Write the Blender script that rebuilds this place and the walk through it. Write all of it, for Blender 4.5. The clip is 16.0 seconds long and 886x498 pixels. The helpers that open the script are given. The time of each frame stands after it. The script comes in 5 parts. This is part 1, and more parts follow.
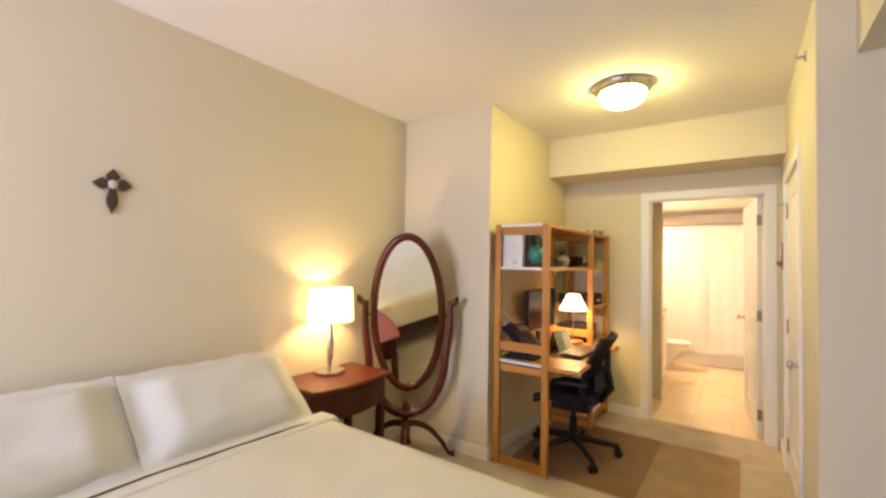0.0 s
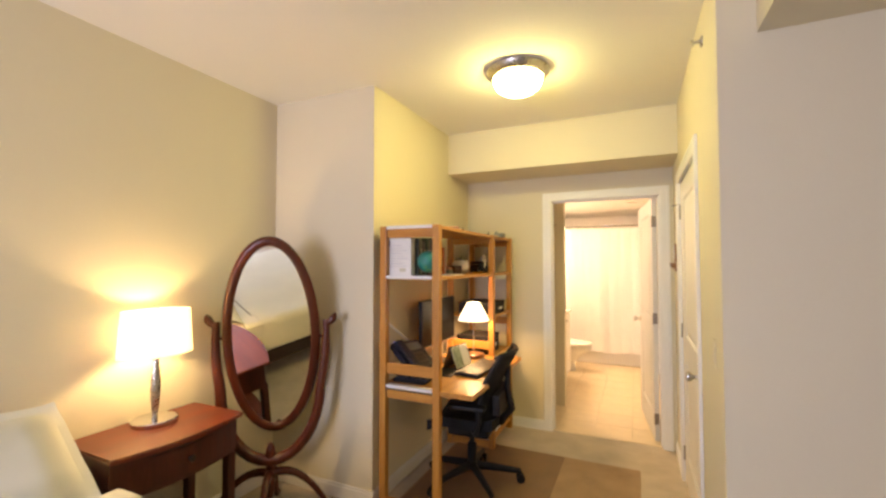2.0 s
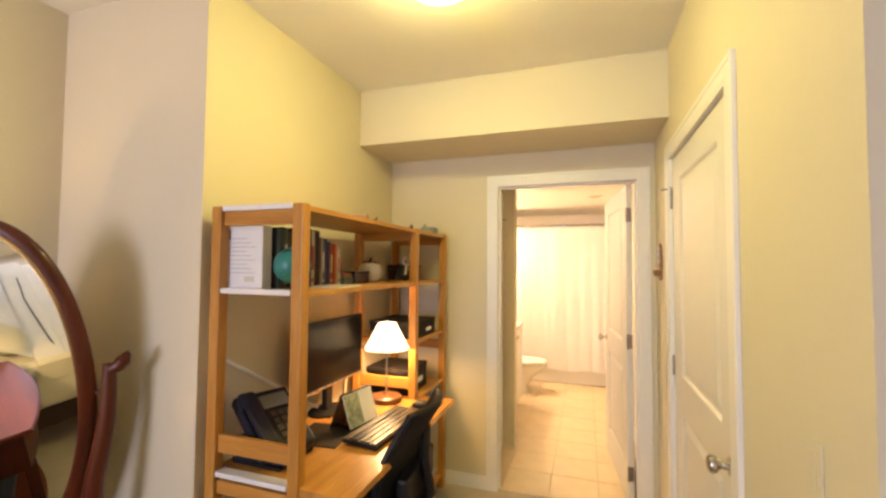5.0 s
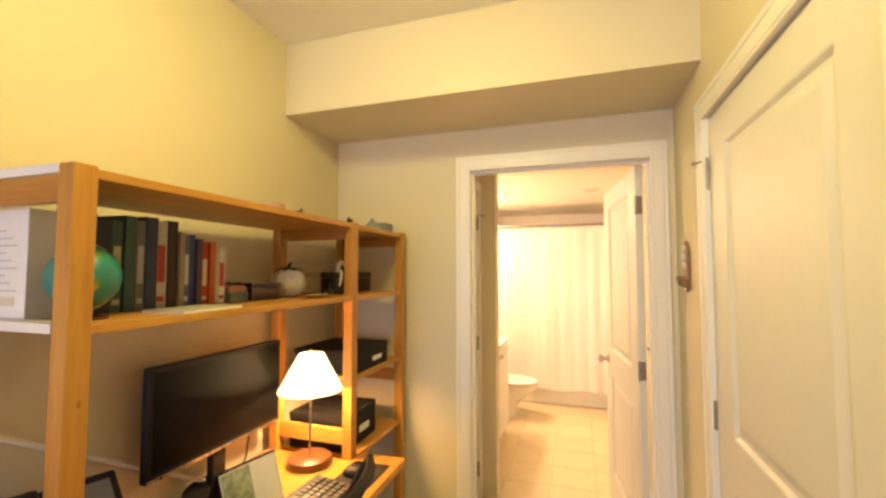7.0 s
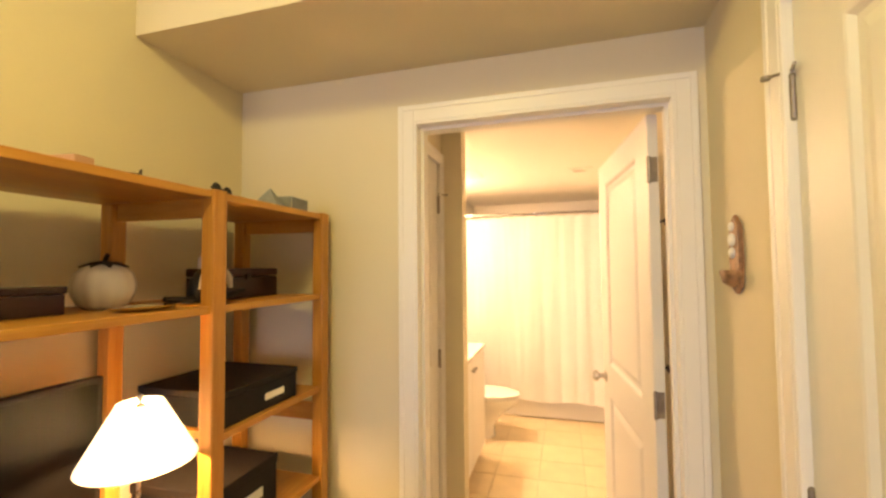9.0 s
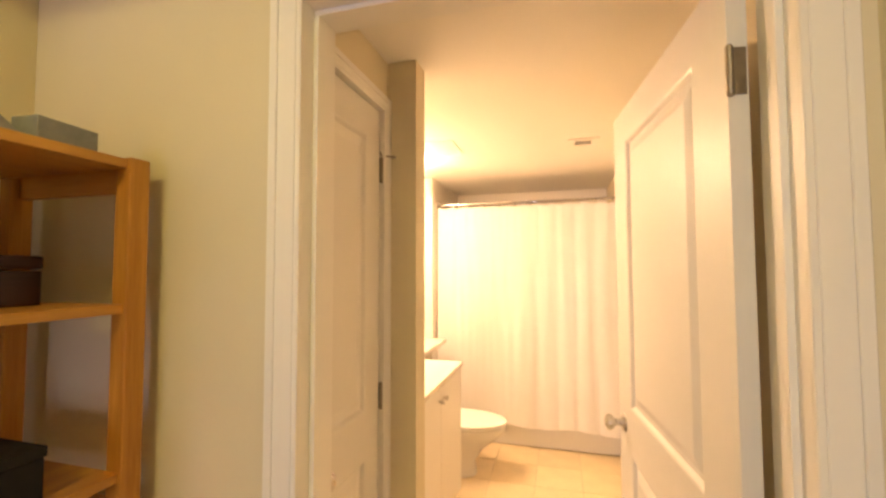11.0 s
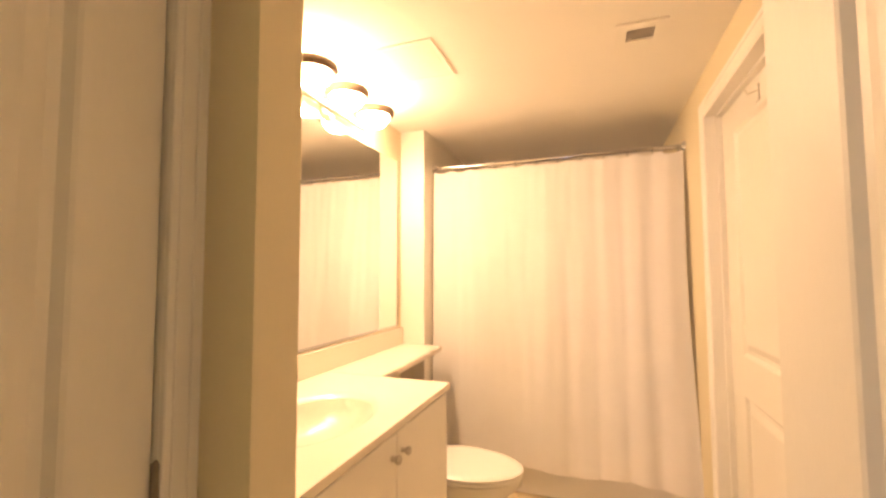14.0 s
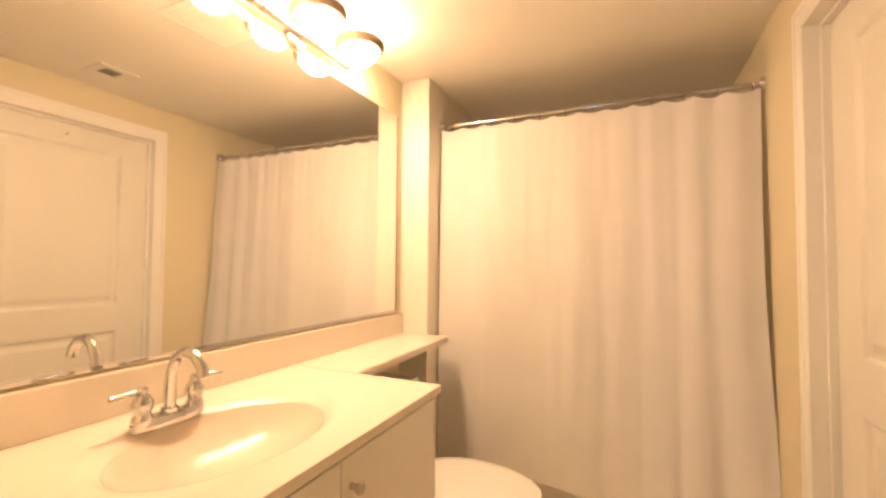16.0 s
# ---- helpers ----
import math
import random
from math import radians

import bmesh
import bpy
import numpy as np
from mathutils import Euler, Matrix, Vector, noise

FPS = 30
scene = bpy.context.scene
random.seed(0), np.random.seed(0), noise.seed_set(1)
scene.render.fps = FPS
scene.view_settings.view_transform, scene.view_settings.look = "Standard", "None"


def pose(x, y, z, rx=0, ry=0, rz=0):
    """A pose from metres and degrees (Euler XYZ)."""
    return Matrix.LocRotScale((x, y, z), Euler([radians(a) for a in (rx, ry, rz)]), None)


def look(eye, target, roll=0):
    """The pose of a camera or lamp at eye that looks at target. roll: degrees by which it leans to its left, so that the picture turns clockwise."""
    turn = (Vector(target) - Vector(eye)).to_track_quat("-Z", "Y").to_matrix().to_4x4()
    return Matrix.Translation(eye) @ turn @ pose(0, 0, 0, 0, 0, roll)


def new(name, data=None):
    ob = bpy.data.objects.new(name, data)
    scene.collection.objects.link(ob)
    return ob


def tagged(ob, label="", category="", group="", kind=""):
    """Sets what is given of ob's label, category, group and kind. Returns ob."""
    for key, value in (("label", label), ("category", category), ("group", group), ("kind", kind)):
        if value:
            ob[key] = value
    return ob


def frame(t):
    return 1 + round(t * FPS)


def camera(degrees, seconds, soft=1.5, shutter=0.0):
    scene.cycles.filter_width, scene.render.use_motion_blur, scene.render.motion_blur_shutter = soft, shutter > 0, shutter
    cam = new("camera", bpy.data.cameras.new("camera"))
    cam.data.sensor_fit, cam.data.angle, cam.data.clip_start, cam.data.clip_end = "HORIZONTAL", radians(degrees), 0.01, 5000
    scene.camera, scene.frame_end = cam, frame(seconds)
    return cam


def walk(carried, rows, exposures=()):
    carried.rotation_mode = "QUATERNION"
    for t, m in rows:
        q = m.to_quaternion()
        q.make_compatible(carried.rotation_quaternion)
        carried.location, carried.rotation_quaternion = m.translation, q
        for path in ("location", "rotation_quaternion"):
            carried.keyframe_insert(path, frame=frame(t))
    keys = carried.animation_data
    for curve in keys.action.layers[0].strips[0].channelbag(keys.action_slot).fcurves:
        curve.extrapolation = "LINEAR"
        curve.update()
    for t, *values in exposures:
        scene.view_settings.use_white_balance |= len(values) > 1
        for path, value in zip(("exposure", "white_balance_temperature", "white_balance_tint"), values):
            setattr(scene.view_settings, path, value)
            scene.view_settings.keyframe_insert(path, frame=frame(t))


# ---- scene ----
cam = camera(93.0, 16.0, 2.6)
PATH = [
    (0, (0.146, -0.445, 1.443), (-1.018, 1.18, 1.499), 1.0),
    (0.5, (0.141, -0.357, 1.476), (-0.951, 1.318, 1.534), 1.0),
    (1, (0.14, -0.243, 1.461), (-0.86, 1.487, 1.541), 1.0),
    (1.5, (0.111, -0.077, 1.467), (-0.788, 1.708, 1.542), 0.4),
    (2, (0.112, 0.065, 1.481), (-0.721, 1.882, 1.551), -0.0),
    (2.5, (0.11, 0.222, 1.497), (-0.68, 2.059, 1.559), -0.4),
    (3, (0.119, 0.399, 1.5), (-0.66, 2.24, 1.554), -0.6),
    (3.5, (0.096, 0.543, 1.497), (-0.661, 2.393, 1.555), -0.3),
    (4, (0.052, 0.718, 1.496), (-0.658, 2.586, 1.557), 0.2),
    (6.5, (-0.036, 1.58, 1.5), (-0.648, 3.481, 1.606), 0.2),
    (7, (-0.04, 1.749, 1.506), (-0.648, 3.651, 1.613), -0.0),
    (7.5, (-0.046, 1.903, 1.519), (-0.639, 3.811, 1.616), -0.6),
    (8, (-0.051, 2.088, 1.505), (-0.644, 3.995, 1.607), -0.6),
    (8.5, (-0.052, 2.248, 1.503), (-0.638, 4.158, 1.596), -0.7),
    (9, (-0.054, 2.412, 1.5), (-0.603, 4.333, 1.588), -0.5),
    (9.5, (-0.074, 2.589, 1.497), (-0.594, 4.519, 1.581), -0.2),
    (12, (-0.057, 3.477, 1.445), (-0.648, 5.385, 1.564), -0.0),
    (12.5, (-0.056, 3.622, 1.425), (-0.694, 5.512, 1.561), -0.1),
    (13, (-0.072, 3.795, 1.405), (-0.723, 5.682, 1.537), -0.3),
    (13.5, (-0.093, 3.978, 1.373), (-0.749, 5.863, 1.494), -0.3),
    (14, (-0.104, 4.124, 1.332), (-0.778, 6.003, 1.449), -0.2),
    (14.5, (-0.129, 4.272, 1.295), (-0.817, 6.147, 1.403), 0.1),
    (15, (-0.14, 4.391, 1.271), (-0.856, 6.256, 1.361), 0.3),
    (15.5, (-0.137, 4.493, 1.264), (-0.913, 6.335, 1.337), 0.4),
    (16, (-0.136, 4.589, 1.257), (-0.949, 6.415, 1.329), 0.4),
]
EXPOSURES = [(0, 0.06, 6320, 11), (4, 0.07, 6400, 10), (7, 0.1, 7050, 11), (9.5, 0.1, 7200, 14), (12, -0.22, 7150, 17), (13.5, -0.4, 7100, 17), (14.5, -0.71, 7000, 16), (16, -0.93, 6950, 15)]
walk(cam, [(t, look(eye, target, roll)) for t, eye, target, roll in PATH], EXPOSURES)

# ---- world and lamps ----
world = bpy.data.worlds.new("sky")
world.use_nodes = True
scene.world = world
wn = world.node_tree
sky_tex = wn.nodes.new("ShaderNodeTexSky")
sky_tex.sky_type = "NISHITA"
sky_tex.sun_disc = False
sky_tex.sun_elevation, sky_tex.sun_rotation = radians(35), radians(20)
wn.links.new(sky_tex.outputs[0], wn.nodes["Background"].inputs[0])
wn.nodes["Background"].inputs[1].default_value = 0.12


YSOUTH = -2.5


def lamp(name, kind, watts, colour, m, size=0.05, size_y=None):
    data = bpy.data.lights.new(name, kind)
    data.energy, data.color = watts, colour
    if kind == "AREA":
        data.shape, data.size, data.size_y = "RECTANGLE", size, size_y or size
    else:
        data.shadow_soft_size = size
    ob = new(name, data)
    ob.matrix_world = m
    return ob


WINDOW_WATTS, CEILING_GLOW, BEDSIDE_WATTS, DESK_WATTS, VANITY_GLOW = 92, 68, 17, 26, 255
lamp("window_daylight", "AREA", WINDOW_WATTS, (0.75, 0.74, 1.0), look((-1.3, YSOUTH + 0.03, 1.45), (-1.3, 0, 1.5)), 1.3, 1.5)
lamp("bedside_bulb", "POINT", BEDSIDE_WATTS, (1.0, 0.66, 0.3), pose(-2.062, 1.386, 1.135), 0.035)
lamp("desk_bulb", "POINT", DESK_WATTS, (1.0, 0.6, 0.26), pose(-1.068, 3.221, 1.08), 0.03)


# ---- materials ----
def nodes_of(name):
    m = bpy.data.materials.new(name)
    m.use_nodes = True
    nt = m.node_tree
    return m, nt, nt.nodes["Principled BSDF"]


def math_node(nt, op, a, b):
    n = nt.nodes.new("ShaderNodeMath")
    n.operation = op
    for k, v in enumerate((a, b)):
        if isinstance(v, (int, float)):
            n.inputs[k].default_value = v
        else:
            nt.links.new(v, n.inputs[k])
    return n.outputs[0]


def noise_node(nt, vec, scale, detail=3.0, rough=0.55):
    n = nt.nodes.new("ShaderNodeTexNoise")
    n.inputs["Scale"].default_value, n.inputs["Detail"].default_value, n.inputs["Roughness"].default_value = scale, detail, rough
    nt.links.new(vec, n.inputs["Vector"])
    return n.outputs["Fac"]


def coords(nt, stretch=(1, 1, 1)):
    tc = nt.nodes.new("ShaderNodeTexCoord")
    mp = nt.nodes.new("ShaderNodeMapping")
    mp.inputs["Scale"].default_value = stretch
    nt.links.new(tc.outputs["Object"], mp.inputs["Vector"])
    return mp.outputs[0]


def ramp_node(nt, fac, stops):
    r = nt.nodes.new("ShaderNodeValToRGB")
    while len(r.color_ramp.elements) < len(stops):
        r.color_ramp.elements.new(0.5)
    for e, (p, c) in zip(r.color_ramp.elements, stops):
        e.position, e.color = p, (*c, 1)
    nt.links.new(fac, r.inputs[0])
    return r.outputs[0]


def plain(name, colour, rough=0.6, metal=0.0, var=0.06, scale=3.0, fine=60.0, bump=0.0, bump_scale=250.0, spec=0.5, coat=0.0, stretch=(1, 1, 1), rand=0.0):
    """A surface of one colour with soft blotches, fine grain and relief."""
    m, nt, p = nodes_of(name)
    vec = coords(nt, stretch)
    f = math_node(nt, "ADD", math_node(nt, "MULTIPLY", noise_node(nt, vec, scale), 0.65), math_node(nt, "MULTIPLY", noise_node(nt, vec, fine, 2.0), 0.35))
    if rand:
        info = nt.nodes.new("ShaderNodeObjectInfo")
        f = math_node(nt, "ADD", f, math_node(nt, "MULTIPLY", math_node(nt, "SUBTRACT", info.outputs["Random"], 0.5), rand))
    dark = tuple(c * (1 - 2.2 * var) for c in colour)
    light = tuple(min(1, c * (1 + 2.2 * var)) for c in colour)
    nt.links.new(ramp_node(nt, f, [(0.2, dark), (0.5, colour), (0.8, light)]), p.inputs["Base Color"])
    p.inputs["Metallic"].default_value = metal
    p.inputs["Specular IOR Level"].default_value = spec
    p.inputs["Coat Weight"].default_value = coat
    p.inputs["Coat Roughness"].default_value = 0.15
    r = math_node(nt, "ADD", math_node(nt, "MULTIPLY", math_node(nt, "SUBTRACT", noise_node(nt, vec, scale * 4), 0.5), 0.18 * min(1, rough * 2)), rough)
    nt.links.new(r, p.inputs["Roughness"])
    if bump:
        b = nt.nodes.new("ShaderNodeBump")
        b.inputs["Strength"].default_value, b.inputs["Distance"].default_value = bump, 0.002
        nt.links.new(noise_node(nt, vec, bump_scale, 3.0), b.inputs["Height"])
        nt.links.new(b.outputs[0], p.inputs["Normal"])
    return m


def timber(name, light, dark, axis=2, rough=0.45, coat=0.0, knots=True, rings=28.0):
    """Wood with its grain along an axis (0, 1, 2), with streaks, pores and now and then a knot."""
    m, nt, p = nodes_of(name)
    st = [1.0, 1.0, 1.0]
    st[axis] = 0.07
    tc = nt.nodes.new("ShaderNodeTexCoord")
    info = nt.nodes.new("ShaderNodeObjectInfo")
    off = nt.nodes.new("ShaderNodeVectorMath")
    off.operation = "ADD"
    nt.links.new(tc.outputs["Object"], off.inputs[0])
    rnd = math_node(nt, "MULTIPLY", info.outputs["Random"], 9.0)
    nt.links.new(rnd, off.inputs[1])
    mp = nt.nodes.new("ShaderNodeMapping")
    mp.inputs["Scale"].default_value = st
    nt.links.new(off.outputs[0], mp.inputs["Vector"])
    vec = mp.outputs[0]
    f = math_node(nt, "ADD", math_node(nt, "MULTIPLY", noise_node(nt, vec, rings, 4.0, 0.6), 0.75), math_node(nt, "MULTIPLY", noise_node(nt, vec, 220.0, 2.0), 0.25))
    f = math_node(nt, "ADD", f, math_node(nt, "MULTIPLY", math_node(nt, "SUBTRACT", info.outputs["Random"], 0.5), 0.12))
    col = ramp_node(nt, f, [(0.3, dark), (0.5, tuple((a + b) / 2 for a, b in zip(light, dark))), (0.68, light)])
    if knots:
        v = nt.nodes.new("ShaderNodeTexVoronoi")
        v.inputs["Scale"].default_value = 5.0
        mp2 = nt.nodes.new("ShaderNodeMapping")
        st2 = [1.6, 1.6, 1.6]
        st2[axis] = 0.9
        mp2.inputs["Scale"].default_value = st2
        nt.links.new(off.outputs[0], mp2.inputs["Vector"])
        nt.links.new(mp2.outputs[0], v.inputs["Vector"])
        k = ramp_node(nt, v.outputs["Distance"], [(0.0, (1, 1, 1)), (0.025, (0.8, 0.8, 0.8)), (0.055, (0, 0, 0))])
        mx = nt.nodes.new("ShaderNodeMixRGB")
        nt.links.new(k, mx.inputs[0])
        nt.links.new(col, mx.inputs[1])
        mx.inputs[2].default_value = (*[c * 0.6 for c in dark], 1)
        col = mx.outputs[0]
    nt.links.new(col, p.inputs["Base Color"])
    p.inputs["Specular IOR Level"].default_value = 0.3
    p.inputs["Coat Weight"].default_value, p.inputs["Coat Roughness"].default_value = coat, 0.12
    nt.links.new(math_node(nt, "ADD", math_node(nt, "MULTIPLY", f, 0.2), rough - 0.1), p.inputs["Roughness"])
    b = nt.nodes.new("ShaderNodeBump")
    b.inputs["Strength"].default_value, b.inputs["Distance"].default_value = 0.15, 0.001
    nt.links.new(f, b.inputs["Height"])
    nt.links.new(b.outputs[0], p.inputs["Normal"])
    return m


def glow(name, colour, strength):
    m, nt, p = nodes_of(name)
    p.inputs["Base Color"].default_value = (0.9, 0.88, 0.82, 1)
    p.inputs["Roughness"].default_value = 0.35
    p.inputs["Emission Color"].default_value = (*colour, 1)
    p.inputs["Emission Strength"].default_value = strength
    return m


def shade_cloth(name, colour, strength):
    """Lamp shade cloth: lets the bulb's light through and is lit up by it."""
    m, nt, p = nodes_of(name)
    tr = nt.nodes.new("ShaderNodeBsdfTranslucent")
    tr.inputs[0].default_value = (*colour, 1)
    p.inputs["Base Color"].default_value = (*colour, 1)
    p.inputs["Roughness"].default_value = 0.9
    p.inputs["Emission Color"].default_value = (1.0, 0.84, 0.6, 1)
    p.inputs["Emission Strength"].default_value = strength
    mx = nt.nodes.new("ShaderNodeMixShader")
    mx.inputs[0].default_value = 0.6
    nt.links.new(p.outputs[0], mx.inputs[1])
    nt.links.new(tr.outputs[0], mx.inputs[2])
    nt.links.new(mx.outputs[0], nt.nodes["Material Output"].inputs[0])
    return m


def mirror_glass(name):
    m, nt, p = nodes_of(name)
    p.inputs["Base Color"].default_value = (0.93, 0.94, 0.93, 1)
    p.inputs["Metallic"].default_value, p.inputs["Roughness"].default_value = 1.0, 0.02
    return m


def carpet_mat(name, colour, scale=420.0, var=0.12):
    m = plain(name, colour, 0.95, var=var, scale=5.0, fine=300.0, bump=0.9, bump_scale=scale, spec=0.1)
    return m


M_WALL = plain("wall_paint", (0.7, 0.633, 0.46), 0.75, var=0.012, scale=1.2, fine=90, bump=0.12, bump_scale=320, spec=0.3)
M_CEIL = plain("ceiling_paint", (0.85, 0.82, 0.75), 0.85, var=0.012, scale=1.0, fine=120, bump=0.2, bump_scale=260, spec=0.2)
M_TRIM = plain("white_trim_paint", (0.82, 0.8, 0.75), 0.38, var=0.012, scale=2.0, fine=40, bump=0.04, bump_scale=90)
M_DOOR = plain("door_paint", (0.74, 0.72, 0.66), 0.42, var=0.015, scale=1.6, fine=60, bump=0.1, bump_scale=140, stretch=(1, 1, 0.3))
M_CARPET = carpet_mat("beige_carpet", (0.5, 0.43, 0.33))
M_RUG = carpet_mat("brown_rug", (0.36, 0.25, 0.15), 300.0)
M_MAT = plain("brown_mat", (0.2, 0.115, 0.055), 0.6, var=0.1, scale=6, bump=0.3, bump_scale=200)
M_TILE = plain("floor_tile", (0.74, 0.6, 0.38), 0.32, var=0.06, scale=7, fine=70, bump=0.05, bump_scale=60, rand=0.15)
M_GROUT = plain("grout", (0.62, 0.51, 0.35), 0.8, var=0.06, scale=12)
M_PINE = timber("pine_upright", (0.6, 0.3, 0.066), (0.38, 0.155, 0.026), 2, 0.42, 0.15)
M_PINE_Y = timber("pine_board", (0.6, 0.31, 0.07), (0.4, 0.165, 0.03), 1, 0.42, 0.15)
M_PINE_X = timber("pine_rail", (0.6, 0.3, 0.066), (0.38, 0.155, 0.026), 0, 0.42, 0.15)
M_CHERRY = timber("cherry_wood", (0.075, 0.016, 0.007), (0.03, 0.006, 0.003), 2, 0.38, 0.1, False, 18)
M_CHERRY_Y = timber("cherry_top", (0.17, 0.034, 0.011), (0.085, 0.016, 0.006), 1, 0.36, 0.1, False, 14)
M_MIRROR_WOOD = timber("mirror_cherry", (0.11, 0.022, 0.0065), (0.042, 0.008, 0.0035), 2, 0.32, 0.2, False, 18)
M_CROSS = plain("brown_iron", (0.07, 0.038, 0.022), 0.55, var=0.3, scale=60, bump=0.5, bump_scale=200)
M_DARKWOOD = timber("dark_bed_wood", (0.035, 0.018, 0.012), (0.016, 0.008, 0.006), 0, 0.4, 0.3, False)
M_NICKEL = plain("brushed_nickel", (0.58, 0.55, 0.5), 0.28, 1.0, var=0.06, scale=20, fine=200)
M_CHROME = plain("chrome", (0.62, 0.62, 0.63), 0.07, 1.0, var=0.02)
M_RIM = plain("dark_satin_nickel", (0.17, 0.125, 0.085), 0.5, 0.0, var=0.1, scale=20, spec=0.1)
M_BRONZE = plain("dull_hinge_metal", (0.32, 0.28, 0.23), 0.4, 1.0, var=0.1, scale=30)
M_BLACK = plain("black_plastic", (0.012, 0.011, 0.011), 0.5, var=0.15, scale=20, bump=0.1, spec=0.25)
M_SCREEN = plain("screen_glass", (0.003, 0.003, 0.003), 0.34, var=0.05, spec=0.13)
M_MESH = plain("chair_mesh", (0.013, 0.013, 0.014), 0.8, spec=0.2, var=0.2, scale=30, fine=400, bump=0.6, bump_scale=700)
M_SHEET = plain("cream_sheet", (0.66, 0.63, 0.5), 0.9, var=0.03, scale=4, fine=300, bump=0.25, bump_scale=600, spec=0.15)
M_PILLOW = plain("pillow_cotton", (0.64, 0.63, 0.55), 0.92, var=0.025, scale=4, fine=300, bump=0.25, bump_scale=600, spec=0.15)
M_PORCELAIN = plain("porcelain", (0.83, 0.81, 0.76), 0.12, var=0.01)
M_MARBLE = plain("cultured_marble", (0.78, 0.71, 0.61), 0.18, var=0.015, scale=6)
M_CABINET = plain("cabinet_paint", (0.82, 0.79, 0.72), 0.4, var=0.015)
M_CURTAIN = plain("curtain_cotton", (0.9, 0.88, 0.85), 0.9, var=0.02, scale=6, fine=250, bump=0.3, bump_scale=500, spec=0.15)
cloth_nt = M_CURTAIN.node_tree
thin = cloth_nt.nodes.new("ShaderNodeBsdfTranslucent")
thin.inputs[0].default_value = (0.92, 0.88, 0.82, 1)
blend = cloth_nt.nodes.new("ShaderNodeMixShader")
blend.inputs[0].default_value = 0.22
cloth_nt.links.new(cloth_nt.nodes["Principled BSDF"].outputs[0], blend.inputs[1])
cloth_nt.links.new(thin.outputs[0], blend.inputs[2])
cloth_nt.links.new(blend.outputs[0], cloth_nt.nodes["Material Output"].inputs[0])
M_SURROUND = plain("tub_surround", (0.8, 0.76, 0.68), 0.3, var=0.012, scale=2.0)
M_WHITE = plain("white_laminate", (0.8, 0.79, 0.77), 0.4, var=0.02)
M_PAPER = plain("paper", (0.78, 0.77, 0.74), 0.8, var=0.03, scale=10)
M_IRON = plain("dark_cast_iron", (0.03, 0.018, 0.013), 0.5, 0.4, var=0.3, scale=60, bump=0.5, bump_scale=200)
M_MIRROR = mirror_glass("mirror_glass")
M_DOME = glow("frosted_dome", (1.0, 0.85, 0.3), CEILING_GLOW)
M_BOWL = glow("frosted_bowl", (1.0, 0.675, 0.415), VANITY_GLOW)
M_SHADE = shade_cloth("shade_linen", (0.86, 0.8, 0.66), 1.0)
M_SHADE_W = shade_cloth("shade_white", (0.85, 0.82, 0.76), 2.0)


# ---- building helpers ----
def add_box(bm, x0, x1, y0, y1, z0, z1):
    vs = [bm.verts.new((x, y, z)) for x in (x0, x1) for y in (y0, y1) for z in (z0, z1)]
    for f in ((0, 1, 3, 2), (4, 6, 7, 5), (0, 4, 5, 1), (2, 3, 7, 6), (0, 2, 6, 4), (1, 5, 7, 3)):
        bm.faces.new([vs[i] for i in f])
    return vs


def box(x0, x1, y0, y1, z0, z1, bevel=0.0, segs=2):
    bm = bmesh.new()
    add_box(bm, x0, x1, y0, y1, z0, z1)
    if bevel:
        bmesh.ops.bevel(bm, geom=list(bm.edges), offset=bevel, segments=segs, profile=0.6, affect="EDGES")
    return bm


def boxes(*specs):
    bm = bmesh.new()
    for s in specs:
        add_box(bm, *s)
    return bm


def lathe(profile, segs=24, sx=1.0, sy=1.0, at=(0, 0, 0)):
    """Turns (radius, height) pairs about the z axis; sx, sy squash it to an oval."""
    bm = bmesh.new()
    rings = []
    for r, z in profile:
        if r < 1e-5:
            rings.append([bm.verts.new((at[0], at[1], at[2] + z))])
        else:
            rings.append([bm.verts.new((at[0] + sx * r * math.cos(2 * math.pi * k / segs), at[1] + sy * r * math.sin(2 * math.pi * k / segs), at[2] + z)) for k in range(segs)])
    for a, b in zip(rings, rings[1:]):
        for k in range(segs):
            n = (k + 1) % segs
            if len(a) == 1 and len(b) > 1:
                bm.faces.new((a[0], b[n], b[k]))
            elif len(b) == 1 and len(a) > 1:
                bm.faces.new((a[k], a[n], b[0]))
            elif len(a) > 1:
                bm.faces.new((a[k], a[n], b[n], b[k]))
    bmesh.ops.recalc_face_normals(bm, faces=bm.faces)
    return bm


